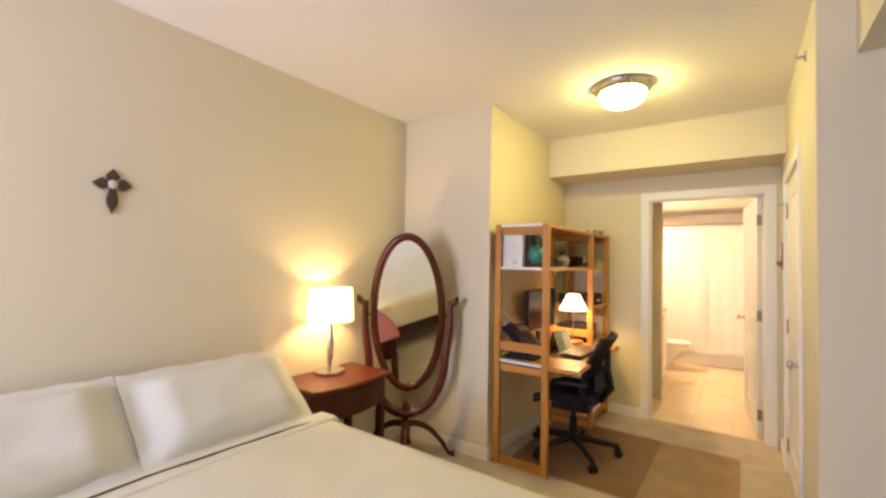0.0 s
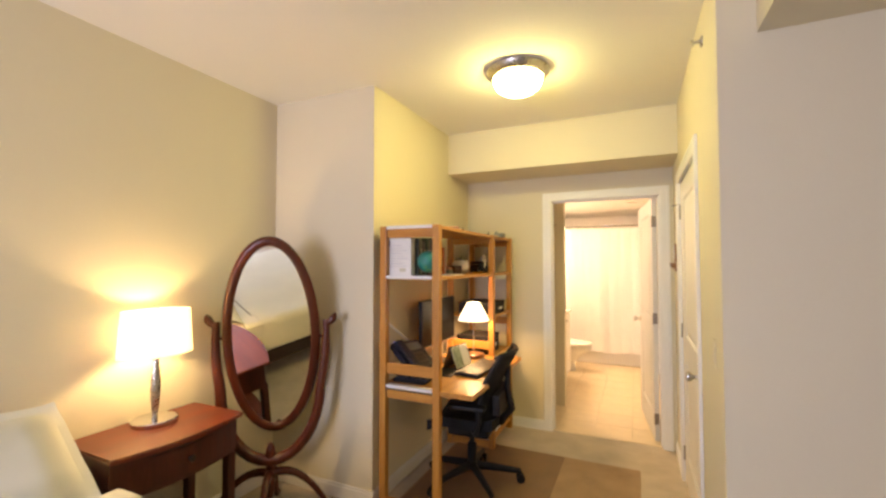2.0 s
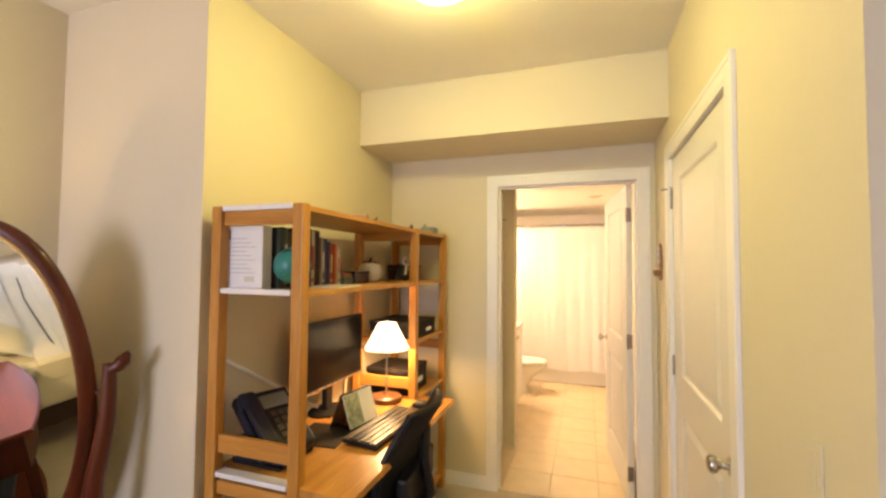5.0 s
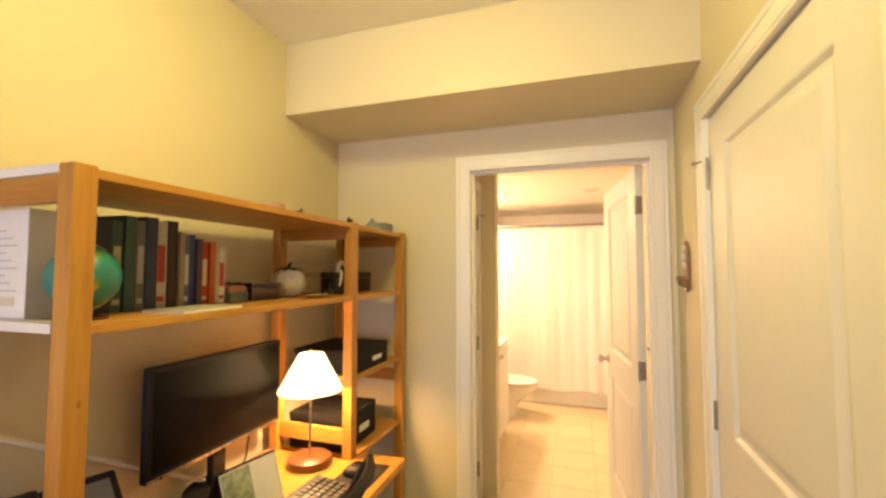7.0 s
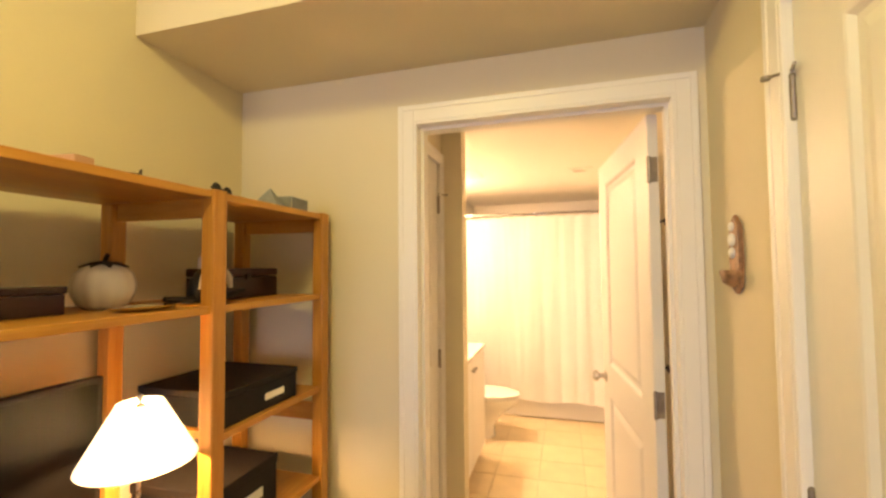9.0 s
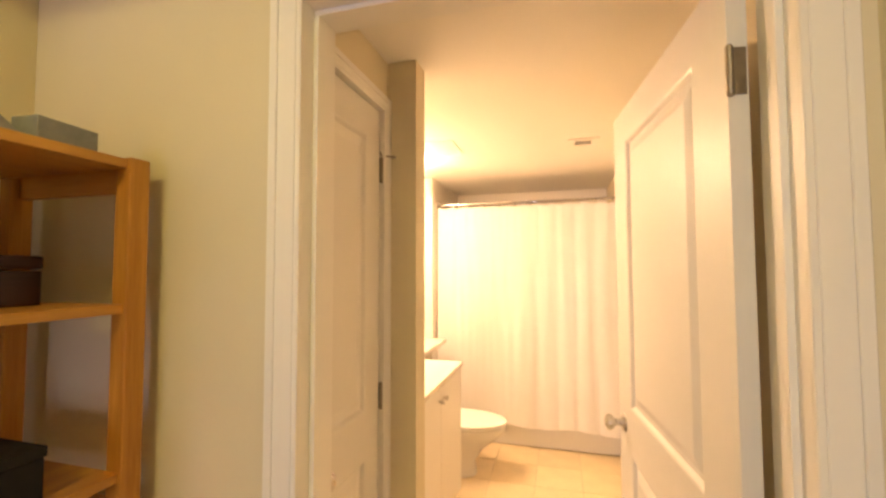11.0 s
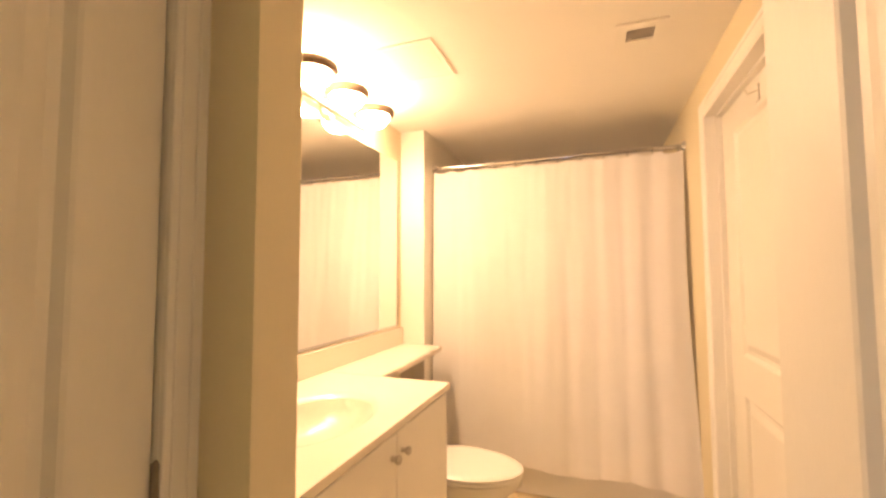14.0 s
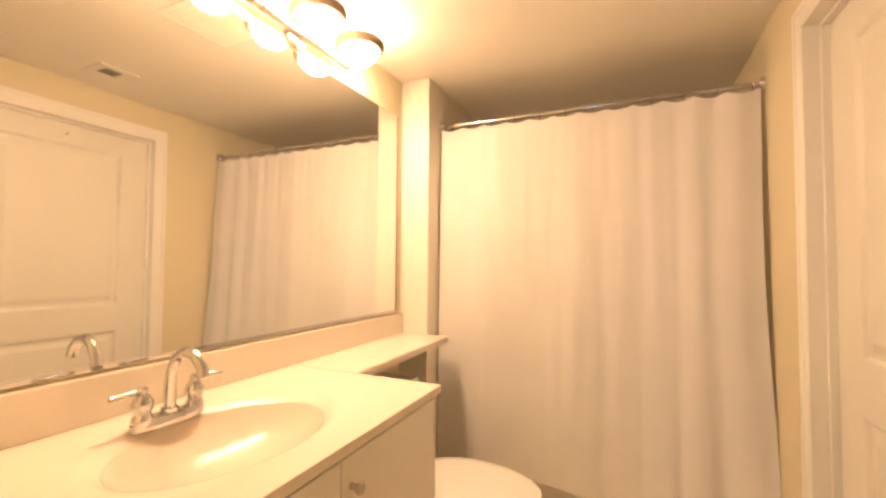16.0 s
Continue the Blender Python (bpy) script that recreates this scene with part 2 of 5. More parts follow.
def tube(points, radius, segs=10, flat=1.0, closed=False):
    """A rod along points; radius a number or a function of the share of the way; flat squashes it sideways."""
    bm = bmesh.new()
    pts = [Vector(p) for p in points]
    n = len(pts)
    rings, side = [], None
    for k, p in enumerate(pts):
        a = pts[(k - 1) % n] if closed or k > 0 else p
        b = pts[(k + 1) % n] if closed or k < n - 1 else p
        t = (b - a).normalized()
        if side is None:
            ref = Vector((0, 0, 1)) if abs(t.z) < 0.9 else Vector((1, 0, 0))
            side = t.cross(ref).normalized()
        side = (side - side.dot(t) * t).normalized()
        up = side.cross(t)
        r = radius(k / (n - 1)) if callable(radius) else radius
        rings.append([bm.verts.new(p + r * math.cos(2 * math.pi * j / segs) * side * flat + r * math.sin(2 * math.pi * j / segs) * up) for j in range(segs)])
    pairs = list(zip(rings, rings[1:])) + ([(rings[-1], rings[0])] if closed else [])
    for a, b in pairs:
        for j in range(segs):
            m = (j + 1) % segs
            bm.faces.new((a[j], a[m], b[m], b[j]))
    if not closed:
        bm.faces.new(rings[0])
        bm.faces.new(list(reversed(rings[-1])))
    bmesh.ops.recalc_face_normals(bm, faces=bm.faces)
    return bm


def prism(outline, z0, z1, bevel=0.0):
    """An upright block over an outline of (x, y) pairs."""
    bm = bmesh.new()
    lo = [bm.verts.new((x, y, z0)) for x, y in outline]
    hi = [bm.verts.new((x, y, z1)) for x, y in outline]
    bm.faces.new(list(reversed(lo)))
    bm.faces.new(hi)
    for k in range(len(lo)):
        n = (k + 1) % len(lo)
        bm.faces.new((lo[k], lo[n], hi[n], hi[k]))
    bmesh.ops.recalc_face_normals(bm, faces=bm.faces)
    if bevel:
        bmesh.ops.bevel(bm, geom=[e for e in bm.edges if abs(e.verts[0].co.z - e.verts[1].co.z) < 1e-6], offset=bevel, segments=2, affect="EDGES")
    return bm


def turned(bm, m):
    bmesh.ops.transform(bm, matrix=m, verts=bm.verts)
    return bm


def joined(*bms):
    out = bmesh.new()
    for b in bms:
        me = bpy.data.meshes.new("tmp")
        b.to_mesh(me)
        b.free()
        out.from_mesh(me)
        bpy.data.meshes.remove(me)
    return out


def part(name, bm, material, parent=None, label="", smooth=False, m=None):
    me = bpy.data.meshes.new(name)
    bm.to_mesh(me)
    bm.free()
    me.materials.append(material)
    if smooth:
        for p in me.polygons:
            p.use_smooth = True
        me.set_sharp_from_angle(angle=radians(40))
    ob = new(name, me)
    if parent is not None:
        ob.parent = parent
    if m is not None:
        ob.matrix_basis = m
    if label:
        tagged(ob, label)
    return ob


def again(ob, m, parent=None):
    """Another object on the same mesh."""
    o = new(ob.name.split(".")[0], ob.data)
    o.parent = parent or ob.parent
    o.matrix_basis = m
    return o


def thing(name, m, label, category, group="", kind=""):
    ob = new(name)
    ob.empty_display_size = 0.05
    ob.matrix_basis = m
    return tagged(ob, label, category, group, kind)


def structure(name, bm, material, label, category, smooth=False):
    return tagged(part(name, bm, material, smooth=smooth), label, category, kind="structure")


def single(name, bm, material, label, category, m=None, smooth=False, group=""):
    return tagged(part(name, bm, material, smooth=smooth, m=m), label, category, group)


# ---- shell of the place ----
CZ, BZ = 2.611, 2.262
XL, XN, XR = -2.204, -1.378, 0.393
YN, YB, YG = 2.272, 3.90, 1.865
T = 0.115

structure("floor_bedroom", box(XL - 0.12, 2.72, YSOUTH - 0.12, YB + 0.05, -0.1, 0.0), M_CARPET, "beige cut-pile carpet of the bedroom and passage", "floor")
structure("ceiling_bedroom", box(XL - 0.12, 2.72, YSOUTH - 0.12, YB + T, CZ, CZ + 0.1), M_CEIL, "off-white painted bedroom ceiling", "ceiling")
structure("wall_west", box(XL - 0.12, XL, YSOUTH - 0.12, YN + 0.12, 0, CZ), M_WALL, "plain cream painted wall behind the bed", "wall")
structure("wall_nook", box(XL, XN, YN, YN + 0.12, 0, CZ), M_WALL, "short cream painted wall beside the oval mirror", "wall")
structure("wall_passage_west", box(XN - 0.12, XN, YN + 0.12, YB, 0, CZ), M_WALL, "cream painted passage wall behind the pine shelving", "wall")
DX0, DX1, DZ = -0.575, 0.29, 2.04
structure("wall_north", boxes((XN - 0.12, DX0 - 0.02, YB, YB + T, 0, CZ), (DX1 + 0.02, XR + 0.12, YB, YB + T, 0, CZ), (DX0 - 0.02, DX1 + 0.02, YB, YB + T, DZ + 0.02, CZ)), M_WALL, "cream painted end wall with the bathroom doorway", "wall")
AY0, AY1 = 2.50, 3.405
structure("wall_passage_east", boxes((XR, XR + 0.12, YG + 0.12, AY0 - 0.02, 0, CZ), (XR, XR + 0.12, AY1 + 0.02, YB, 0, CZ), (XR, XR + 0.12, AY0 - 0.02, AY1 + 0.02, DZ + 0.02, CZ)), M_WALL, "cream painted passage wall with the closet door", "wall")
structure("wall_closet_front", box(XR, 2.72, YG, YG + 0.12, 0, CZ), M_WALL, "pale painted wall lit by the window", "wall")
structure("wall_closet_back", box(1.2, 1.3, YG + 0.12, YB, 0, CZ), M_WALL, "plain wall inside the closet", "wall")
structure("wall_east", box(2.6, 2.72, YSOUTH - 0.12, YG, 0, CZ), M_WALL, "plain cream painted bedroom wall", "wall")
structure("wall_south", boxes((XL, -1.95, YSOUTH - 0.12, YSOUTH, 0, CZ), (-0.65, 2.6, YSOUTH - 0.12, YSOUTH, 0, CZ), (-1.95, -0.65, YSOUTH - 0.12, YSOUTH, 0, 0.7), (-1.95, -0.65, YSOUTH - 0.12, YSOUTH, 2.2, CZ)), M_WALL, "plain cream wall with the bedroom window", "wall")
structure("soffit_passage", box(XN, XR, 3.424, YB, BZ, CZ), M_WALL, "dropped painted soffit above the bathroom doorway", "soffit")
structure("soffit_beam", box(0.515, 2.6, YSOUTH, YG, 2.303, CZ), M_WALL, "dropped painted duct soffit under the bedroom ceiling", "soffit")

# bathroom
XM, YS0, YS1, YJ, YE = -1.285, 4.614, 4.714, 6.6, 7.55
XC = -0.69
structure("floor_bathroom", box(-1.5, XR + 0.12, YB + 0.05, YE + 0.12, -0.1, -0.006), M_GROUT, "grey-brown grout bed of the tiled bathroom floor", "floor")
structure("ceiling_bathroom", box(-1.5, XR + 0.12, YB + T, YE + 0.12, BZ, BZ + 0.1), M_CEIL, "off-white painted bathroom ceiling", "ceiling")
CY0, CY1, CZ_TOP = 4.075, 4.56, 2.058
structure("wall_linen_closet", boxes((XC - 0.11, XC, YB + T, CY0 - 0.015, 0, BZ), (XC - 0.11, XC, CY1 + 0.015, YS0, 0, BZ), (XC - 0.11, XC, CY0 - 0.015, CY1 + 0.015, CZ_TOP + 0.015, BZ)), M_WALL, "cream painted wall round the linen closet door", "wall")
structure("wall_stub", box(-1.43, -0.575, YS0, YS1, 0, BZ), M_WALL, "short painted wall end between closet and vanity", "wall")
structure("wall_mirror", box(XM - 0.12, XM, YS1, YE, 0, BZ), M_WALL, "cream painted wall behind vanity and mirror", "wall")
structure("wall_tub_west", box(XM, -1.12, YJ, YE, 0, BZ), M_SURROUND, "painted wall return beside the bathtub", "wall")
structure("wall_tub_back", box(-1.43, XR + 0.12, YE, YE + 0.12, 0, BZ), M_SURROUND, "painted wall behind the bathtub", "wall")
EY0, EY1 = 5.41, 6.295
structure("wall_bath_east", boxes((XR, XR + 0.12, YB + T, EY0 - 0.015, 0, BZ), (XR, XR + 0.12, EY1 + 0.015, YE, 0, BZ), (XR, XR + 0.12, EY0 - 0.015, EY1 + 0.015, DZ + 0.015, BZ)), M_WALL, "cream painted bathroom wall with a white door", "wall")
structure("wall_beyond_door", box(0.62, 0.7, 5.2, 6.5, 0, BZ), M_WALL, "plain wall behind the closed bathroom door", "wall")


# ---- trim: jambs, casings, baseboards ----
def casing(name, axis, face, out, a0, a1, top, label, w=0.075, low=0.0):
    """Moulded casing on a wall face. axis: the direction that the opening spans ('x' or 'y'); face: the wall's plane; out: the way it stands off."""
    bm = bmesh.new()
    steps = ((0.0, 0.012, 0.0125), (0.012, w - 0.02, 0.0135), (w - 0.02, w, 0.0155))
    for u0, u1, d in steps:
        lo, hi = sorted((face + out * 0.0005, face + out * d))
        for s in ((a0 - u1, a0 - u0, low, top + u1), (a1 + u0, a1 + u1, low, top + u1), (a0 - u0, a1 + u0, top + u0, top + u1)):
            if axis == "x":
                add_box(bm, s[0], s[1], lo, hi, s[2], s[3])
            else:
                add_box(bm, lo, hi, s[0], s[1], s[2], s[3])
    bmesh.ops.bevel(bm, geom=list(bm.edges), offset=0.0018, segments=1, affect="EDGES")
    return structure(name, bm, M_TRIM, label, "door casing")


def jamb(name, axis, a0, a1, d0, d1, top, stop, label):
    """Lining of a doorway with its stop bead."""
    bm = bmesh.new()
    t = 0.019
    for s in ((a0 - t, a0, 0, top + t), (a1, a1 + t, 0, top + t), (a0, a1, top, top + t)):
        add_box(bm, *((s[0], s[1], d0, d1) if axis == "x" else (d0, d1, s[0], s[1])), s[2], s[3])
    for s in ((a0, a0 + 0.011, 0, top - 0.011), (a1 - 0.011, a1, 0, top - 0.011), (a0, a1, top - 0.011, top)):
        add_box(bm, *((s[0], s[1], *stop) if axis == "x" else (*stop, s[0], s[1])), s[2], s[3])
    return structure(name, bm, M_TRIM, label, "door frame")


casing("door_casing_1", "x", YB, -1, DX0, DX1, DZ, "white moulded casing round the bathroom doorway")
casing("door_casing_2", "x", YB + T, 1, DX0, DX1, DZ, "white moulded casing on the bathroom side", 0.06)
jamb("door_frame_1", "x", DX0, DX1, YB - 0.002, YB + T + 0.002, DZ, (YB + 0.035, YB + 0.07), "white painted frame of the bathroom doorway")
casing("door_casing_3", "y", XR, -1, AY0, AY1, DZ, "white moulded casing round the closet door")
jamb("door_frame_2", "y", AY0, AY1, XR - 0.002, XR + 0.12, DZ, (XR + 0.045, XR + 0.075), "white painted frame of the closet door")
casing("door_casing_4", "y", XC, 1, CY0, CY1, CZ_TOP, "white moulded casing round the linen closet door", 0.058)
jamb("door_frame_3", "y", CY0, CY1, XC - 0.11, XC + 0.002, CZ_TOP, (XC - 0.075, XC - 0.045), "white painted frame of the linen closet door")
casing("door_casing_5", "y", XR, -1, EY0, EY1, DZ, "white moulded casing round the second bathroom door")
jamb("door_frame_4", "y", EY0, EY1, XR - 0.002, XR + 0.118, DZ, (XR + 0.035, XR + 0.058), "white painted frame of the second bathroom door")


def baseboard(axis, face, out, a0, a1):
    bm = bmesh.new()
    for z0, z1, d in ((0, 0.07, 0.014), (0.07, 0.086, 0.009)):
        lo, hi = sorted((face + out * 0.0005, face + out * d))
        add_box(bm, *((a0, a1, lo, hi) if axis == "x" else (lo, hi, a0, a1)), z0, z1)
    return structure("baseboard", bm, M_TRIM, "white painted baseboard along the wall", "baseboard")


baseboard("y", XL, 1, YSOUTH, YN - 0.015)
baseboard("x", YN, -1, XL, XN + 0.014)
baseboard("y", XN, 1, YN, YB - 0.015)
baseboard("x", YB, -1, XN, DX0 - 0.076)
baseboard("y", XR, -1, YG, AY0 - 0.076)
baseboard("y", XR, -1, AY1 + 0.076, YB - 0.015)
baseboard("x", YG, -1, XR - 0.014, 2.6)
baseboard("y", XR, -1, YB + T + 0.015, EY0 - 0.076)
baseboard("y", XR, -1, EY1 + 0.076, 6.74)
structure("door_threshold", box(DX0, DX1, YB + 0.03, YB + 0.075, -0.004, 0.006, 0.003), M_TILE, "flat beige strip between carpet and tiles", "threshold")

# bedroom window behind the walk
win = thing("window_1", pose(-1.3, YSOUTH - 0.06, 0.7), "white framed bedroom window with clear panes", "window", kind="structure")
part("window_frame", boxes((-0.65, -0.59, -0.05, 0.05, 0, 1.5), (0.59, 0.65, -0.05, 0.05, 0, 1.5), (-0.59, 0.59, -0.05, 0.05, 0, 0.06), (-0.59, 0.59, -0.05, 0.05, 1.44, 1.5), (-0.02, 0.02, -0.04, 0.04, 0.06, 1.44)), M_TRIM, win)
part("window_sill", box(-0.7, 0.7, 0.05, 0.14, -0.03, 0.0, 0.004), M_TRIM, win)
m_pane, nt_pane, p_pane = nodes_of("window_glass")
p_pane.inputs["Transmission Weight"].default_value, p_pane.inputs["Roughness"].default_value = 1.0, 0.0
for x0 in (-0.59, 0.02):
    pane = part("pane", box(x0, x0 + 0.57, -0.004, 0.004, 0.06, 1.44), m_pane, win)
    pane.visible_shadow = False


# ---- doors ----
def panelled(w, h, t, panels):
    """A moulded door slab, hinge edge at x = 0, from y = 0 (front) to y = t; panels: (x0, x1, z0, z1) on both faces."""
    bm = bmesh.new()
    xs = sorted({0, w, *(v for p in panels for v in p[:2])})
    zs = sorted({0, h, *(v for p in panels for v in p[2:])})
    for side, y0, d in ((0, 0.0, 1), (1, t, -1)):
        for a, b in zip(xs, xs[1:]):
            for c, e in zip(zs, zs[1:]):
                if (a, b, c, e) in panels:
                    rings = []
                    for inset, depth in ((0, 0), (0.006, 0.002), (0.016, 0.011), (0.03, 0.011), (0.055, 0.003), (0.06, 0.0025)):
                        rings.append([bm.verts.new((x, y0 + d * depth, z)) for x, z in ((a + inset, c + inset), (b - inset, c + inset), (b - inset, e - inset), (a + inset, e - inset))])
                    for r, q in zip(rings, rings[1:]):
                        for k in range(4):
                            n = (k + 1) % 4
                            bm.faces.new((r[k], r[n], q[n], q[k]))
                    bm.faces.new(rings[-1])
                else:
                    bm.faces.new([bm.verts.new((x, y0, z)) for x, z in ((a, c), (b, c), (b, e), (a, e))])
    for q in (((0, 0), (0, h)), ((w, 0), (w, h)), ((0, 0), (w, 0)), ((0, h), (w, h))):
        (x0, z0), (x1, z1) = q
        bm.faces.new([bm.verts.new(v) for v in ((x0, 0, z0), (x1, 0, z1), (x1, t, z1), (x0, t, z0))])
    bmesh.ops.remove_doubles(bm, verts=bm.verts, dist=0.0002)
    bmesh.ops.recalc_face_normals(bm, faces=bm.faces)
    return bm


KNOB = [(0, 0), (0.031, 0), (0.031, 0.004), (0.026, 0.009), (0.013, 0.012), (0.011, 0.03), (0.016, 0.036), (0.025, 0.043), (0.0275, 0.053), (0.025, 0.061), (0.014, 0.067), (0, 0.068)]


def door(name, m, w, h, label, knob_x, faces, hinge_y, hinge_zs, pin_stop=False, mirror=1, knob_z=0.915):
    """A two-panel door. faces: on which sides (-1 front, 1 back) knobs sit; hinge_y: where its hinge knuckles stand; mirror -1: hinged at the other hand."""
    t = 0.035
    s = 0.15 if w > 0.6 else 0.105
    panels = [(s, w - s, 0.2, 0.83), (s, w - s, 0.985, h - 0.115)]
    d = thing(name, m @ Matrix.Diagonal((mirror, 1, 1, 1)) if mirror > 0 else m, label, "door", kind="structure")
    flip = Matrix.Diagonal((mirror, 1, 1, 1))

    def fit_hand(bm):
        turned(bm, flip)
        if mirror < 0:
            bmesh.ops.reverse_faces(bm, faces=bm.faces)
        return bm

    part("door_slab", fit_hand(panelled(w, h, t, panels)), M_DOOR, d)
    for f in faces:
        k = lathe(KNOB, 20)
        turned(k, Matrix.Translation((knob_x, 0 if f < 0 else t, knob_z)) @ pose(0, 0, 0, 90 if f < 0 else -90))
        part("door_handle", fit_hand(k), M_NICKEL, d, "round satin nickel door knob", True)
    for z in hinge_zs:
        h1 = joined(lathe([(0, -0.05), (0.0045, -0.048), (0.0068, -0.044), (0.0068, 0.044), (0.0045, 0.048), (0, 0.05)], 10, at=(-0.004, hinge_y, z)), box(-0.0025, -0.0003, 0.004 if hinge_y > 0 else hinge_y, hinge_y if hinge_y > 0 else 0.03, z - 0.044, z + 0.044))
        part("hinge", fit_hand(h1), M_BRONZE, d, "dull metal butt hinge")
    if pin_stop:
        z, o = hinge_zs[-1] + 0.054, -1 if hinge_y < 0 else 1
        st = joined(tube([(-0.004, hinge_y, z), (-0.03, hinge_y + o * 0.035, z)], 0.0035, 8), tube([(-0.004, hinge_y, z), (0.035, hinge_y + o * 0.012, z)], 0.0035, 8), lathe([(0, 0), (0.009, 0), (0.009, 0.008), (0, 0.01)], 10, at=(-0.03, hinge_y + o * 0.035, z - 0.005)))
        part("hinge_pin_stop", fit_hand(st), M_BRONZE, d, "small metal hinge-pin door stop")
    return d


HZ = (0.18, 1.01, 1.825)
# closet door in the passage: closed, hinged at the far side, seen from -x
door("door_1", pose(XR + 0.008, AY1 - 0.003, 0.012, 0, 0, -90), AY1 - AY0 - 0.006, 2.022, "closed white two-panel closet door", AY1 - AY0 - 0.06, (-1,), -0.004, HZ, True, 1, 0.895)
# bathroom door, swung into the bathroom
door("door_2", pose(0.273, YB + T + 0.008, 0.012, 0, 0, 96.5), 0.845, 2.022, "open white two-panel bathroom door with satin knob", 0.775, (-1, 1), 0.033, HZ, False, 1)
# linen closet door: closed, hinged at the far side
door("door_3", pose(XC - 0.043, CY1 - 0.003, 0.012, 0, 0, -90), CY1 - CY0 - 0.006, 2.04, "closed narrow white linen closet door", CY1 - CY0 - 0.06, (1,), 0.043, HZ, True)
# second bathroom door, shut, opening away
door("door_4", pose(XR + 0.0585, EY1 - 0.003, 0.012, 0, 0, -90), EY1 - EY0 - 0.006, 2.022, "closed white two-panel door in the bathroom", EY1 - EY0 - 0.07, (-1,), 0.039, ())

# ---- fixtures of the bedroom and passage ----
cl = thing("ceiling_light", pose(-0.5, 2.45, CZ), "flush ceiling light with nickel rim and frosted dome", "ceiling light")
part("rim", lathe([(0.05, -0.002), (0.178, -0.002), (0.183, -0.012), (0.176, -0.03), (0.155, -0.048), (0.142, -0.05), (0.142, -0.03), (0.05, -0.02)], 48), M_NICKEL, cl, "brushed nickel ring", True)
part("dome", lathe([(0.143, -0.04), (0.143, -0.055), (0.137, -0.078), (0.122, -0.104), (0.095, -0.124), (0.058, -0.136), (0.02, -0.141), (0, -0.1415)], 40), M_DOME, cl, "glowing frosted glass dome", True)

sp = thing("sprinkler_head", pose(XR, 2.205, 2.465), "small chrome sidewall sprinkler on the wall", "sprinkler")
part("escutcheon", turned(lathe([(0, 0), (0.026, 0), (0.024, 0.006), (0.012, 0.01), (0.0, 0.01)], 20), pose(0, 0, 0, 0, -90)), M_CHROME, sp, "", True)
part("deflector", joined(turned(lathe([(0, 0.008), (0.008, 0.008), (0.006, 0.034), (0, 0.034)], 12), pose(0, 0, 0, 0, -90)), box(-0.046, -0.036, -0.014, 0.014, 0.006, 0.009), box(-0.036, -0.032, -0.014, 0.014, -0.012, 0.009)), M_CHROME, sp)

sw = thing("light_switch", pose(XR, 2.05, 1.125), "cream rocker light switch plate on the wall", "switch")
part("plate", box(-0.004, -0.0005, -0.034, 0.034, -0.056, 0.056, 0.0015), M_WALL, sw)
part("rocker", box(-0.006, -0.004, -0.016, 0.016, -0.033, 0.033, 0.001), M_WALL, sw)

# wall cross over the bed
M_STONE = plain("pale_stone", (0.62, 0.55, 0.5), 0.4, var=0.15, scale=40)
cr = thing("wall_cross", pose(XL, 0.228, 1.765), "small brown iron cross with pale round centre on the wall", "cross")


def petal(length, wide, tip):
    out = [(-wide * 0.45, 0.012), (-wide, length * 0.55), (-wide * 0.9, length * 0.75), (0, length + tip), (wide * 0.9, length * 0.75), (wide, length * 0.55), (wide * 0.45, 0.012)]
    return turned(prism(out, 0.002, 0.014, 0.003), pose(0, 0, 0, 90, 0, 90))


for ang, ln, wd in ((0, 0.06, 0.026), (90, 0.064, 0.026), (-90, 0.064, 0.026), (180, 0.122, 0.023)):
    part("arm", turned(petal(ln, wd, 0.012), pose(0, 0, 0, ang)), M_CROSS, cr)
part("centre", turned(lathe([(0, 0.02), (0.012, 0.019), (0.02, 0.014), (0.022, 0.004), (0, 0.003)], 18), pose(0, 0, 0, 0, 90)), M_STONE, cr, "pale round stone", True)

# carved wall plaque by the doorway
M_CARVED = plain("carved_wood", (0.32, 0.17, 0.08), 0.5, var=0.3, scale=30, bump=0.6, bump_scale=120)
pl = thing("wall_plaque", pose(XR, 3.69, 1.532) @ Matrix.Diagonal((1, 1.25, 1, 1)), "small carved wooden wall ornament in brown and white", "ornament")
part("back_board", turned(prism([(-0.022, -0.09), (0.0, -0.108), (0.022, -0.09), (0.03, -0.02), (0.026, 0.07), (0.0, 0.1), (-0.026, 0.07), (-0.03, -0.02)], 0.001, 0.014, 0.003), pose(0, 0, 0, 90, 0, -90)), M_CARVED, pl)
part("bowl", turned(lathe([(0, -0.05), (0.03, -0.04), (0.042, -0.012), (0.038, -0.005), (0.0, -0.008)], 16, 0.6, 0.8), pose(-0.022, 0, -0.04)), M_CARVED, pl, "", True)
for z, r in ((0.0, 0.016), (0.035, 0.018), (0.07, 0.013)):
    part("white_inlay", lathe([(0, -r), (r * 0.7, -r * 0.7), (r, 0), (r * 0.7, r * 0.7), (0, r)], 12, 0.5, 0.9, (-0.016, 0.004, z)), M_PAPER, pl, "", True)

# rugs
single("rug", box(-1.26, 0.12, 2.34, 3.415, 0.0, 0.009, 0.003), M_RUG, "flat light brown woven rug in the passage", "rug")
single("chair_mat", box(-1.24, -0.4, 2.345, 3.405, 0.009, 0.013, 0.001), M_MAT, "dark brown mat under the office chair", "mat")


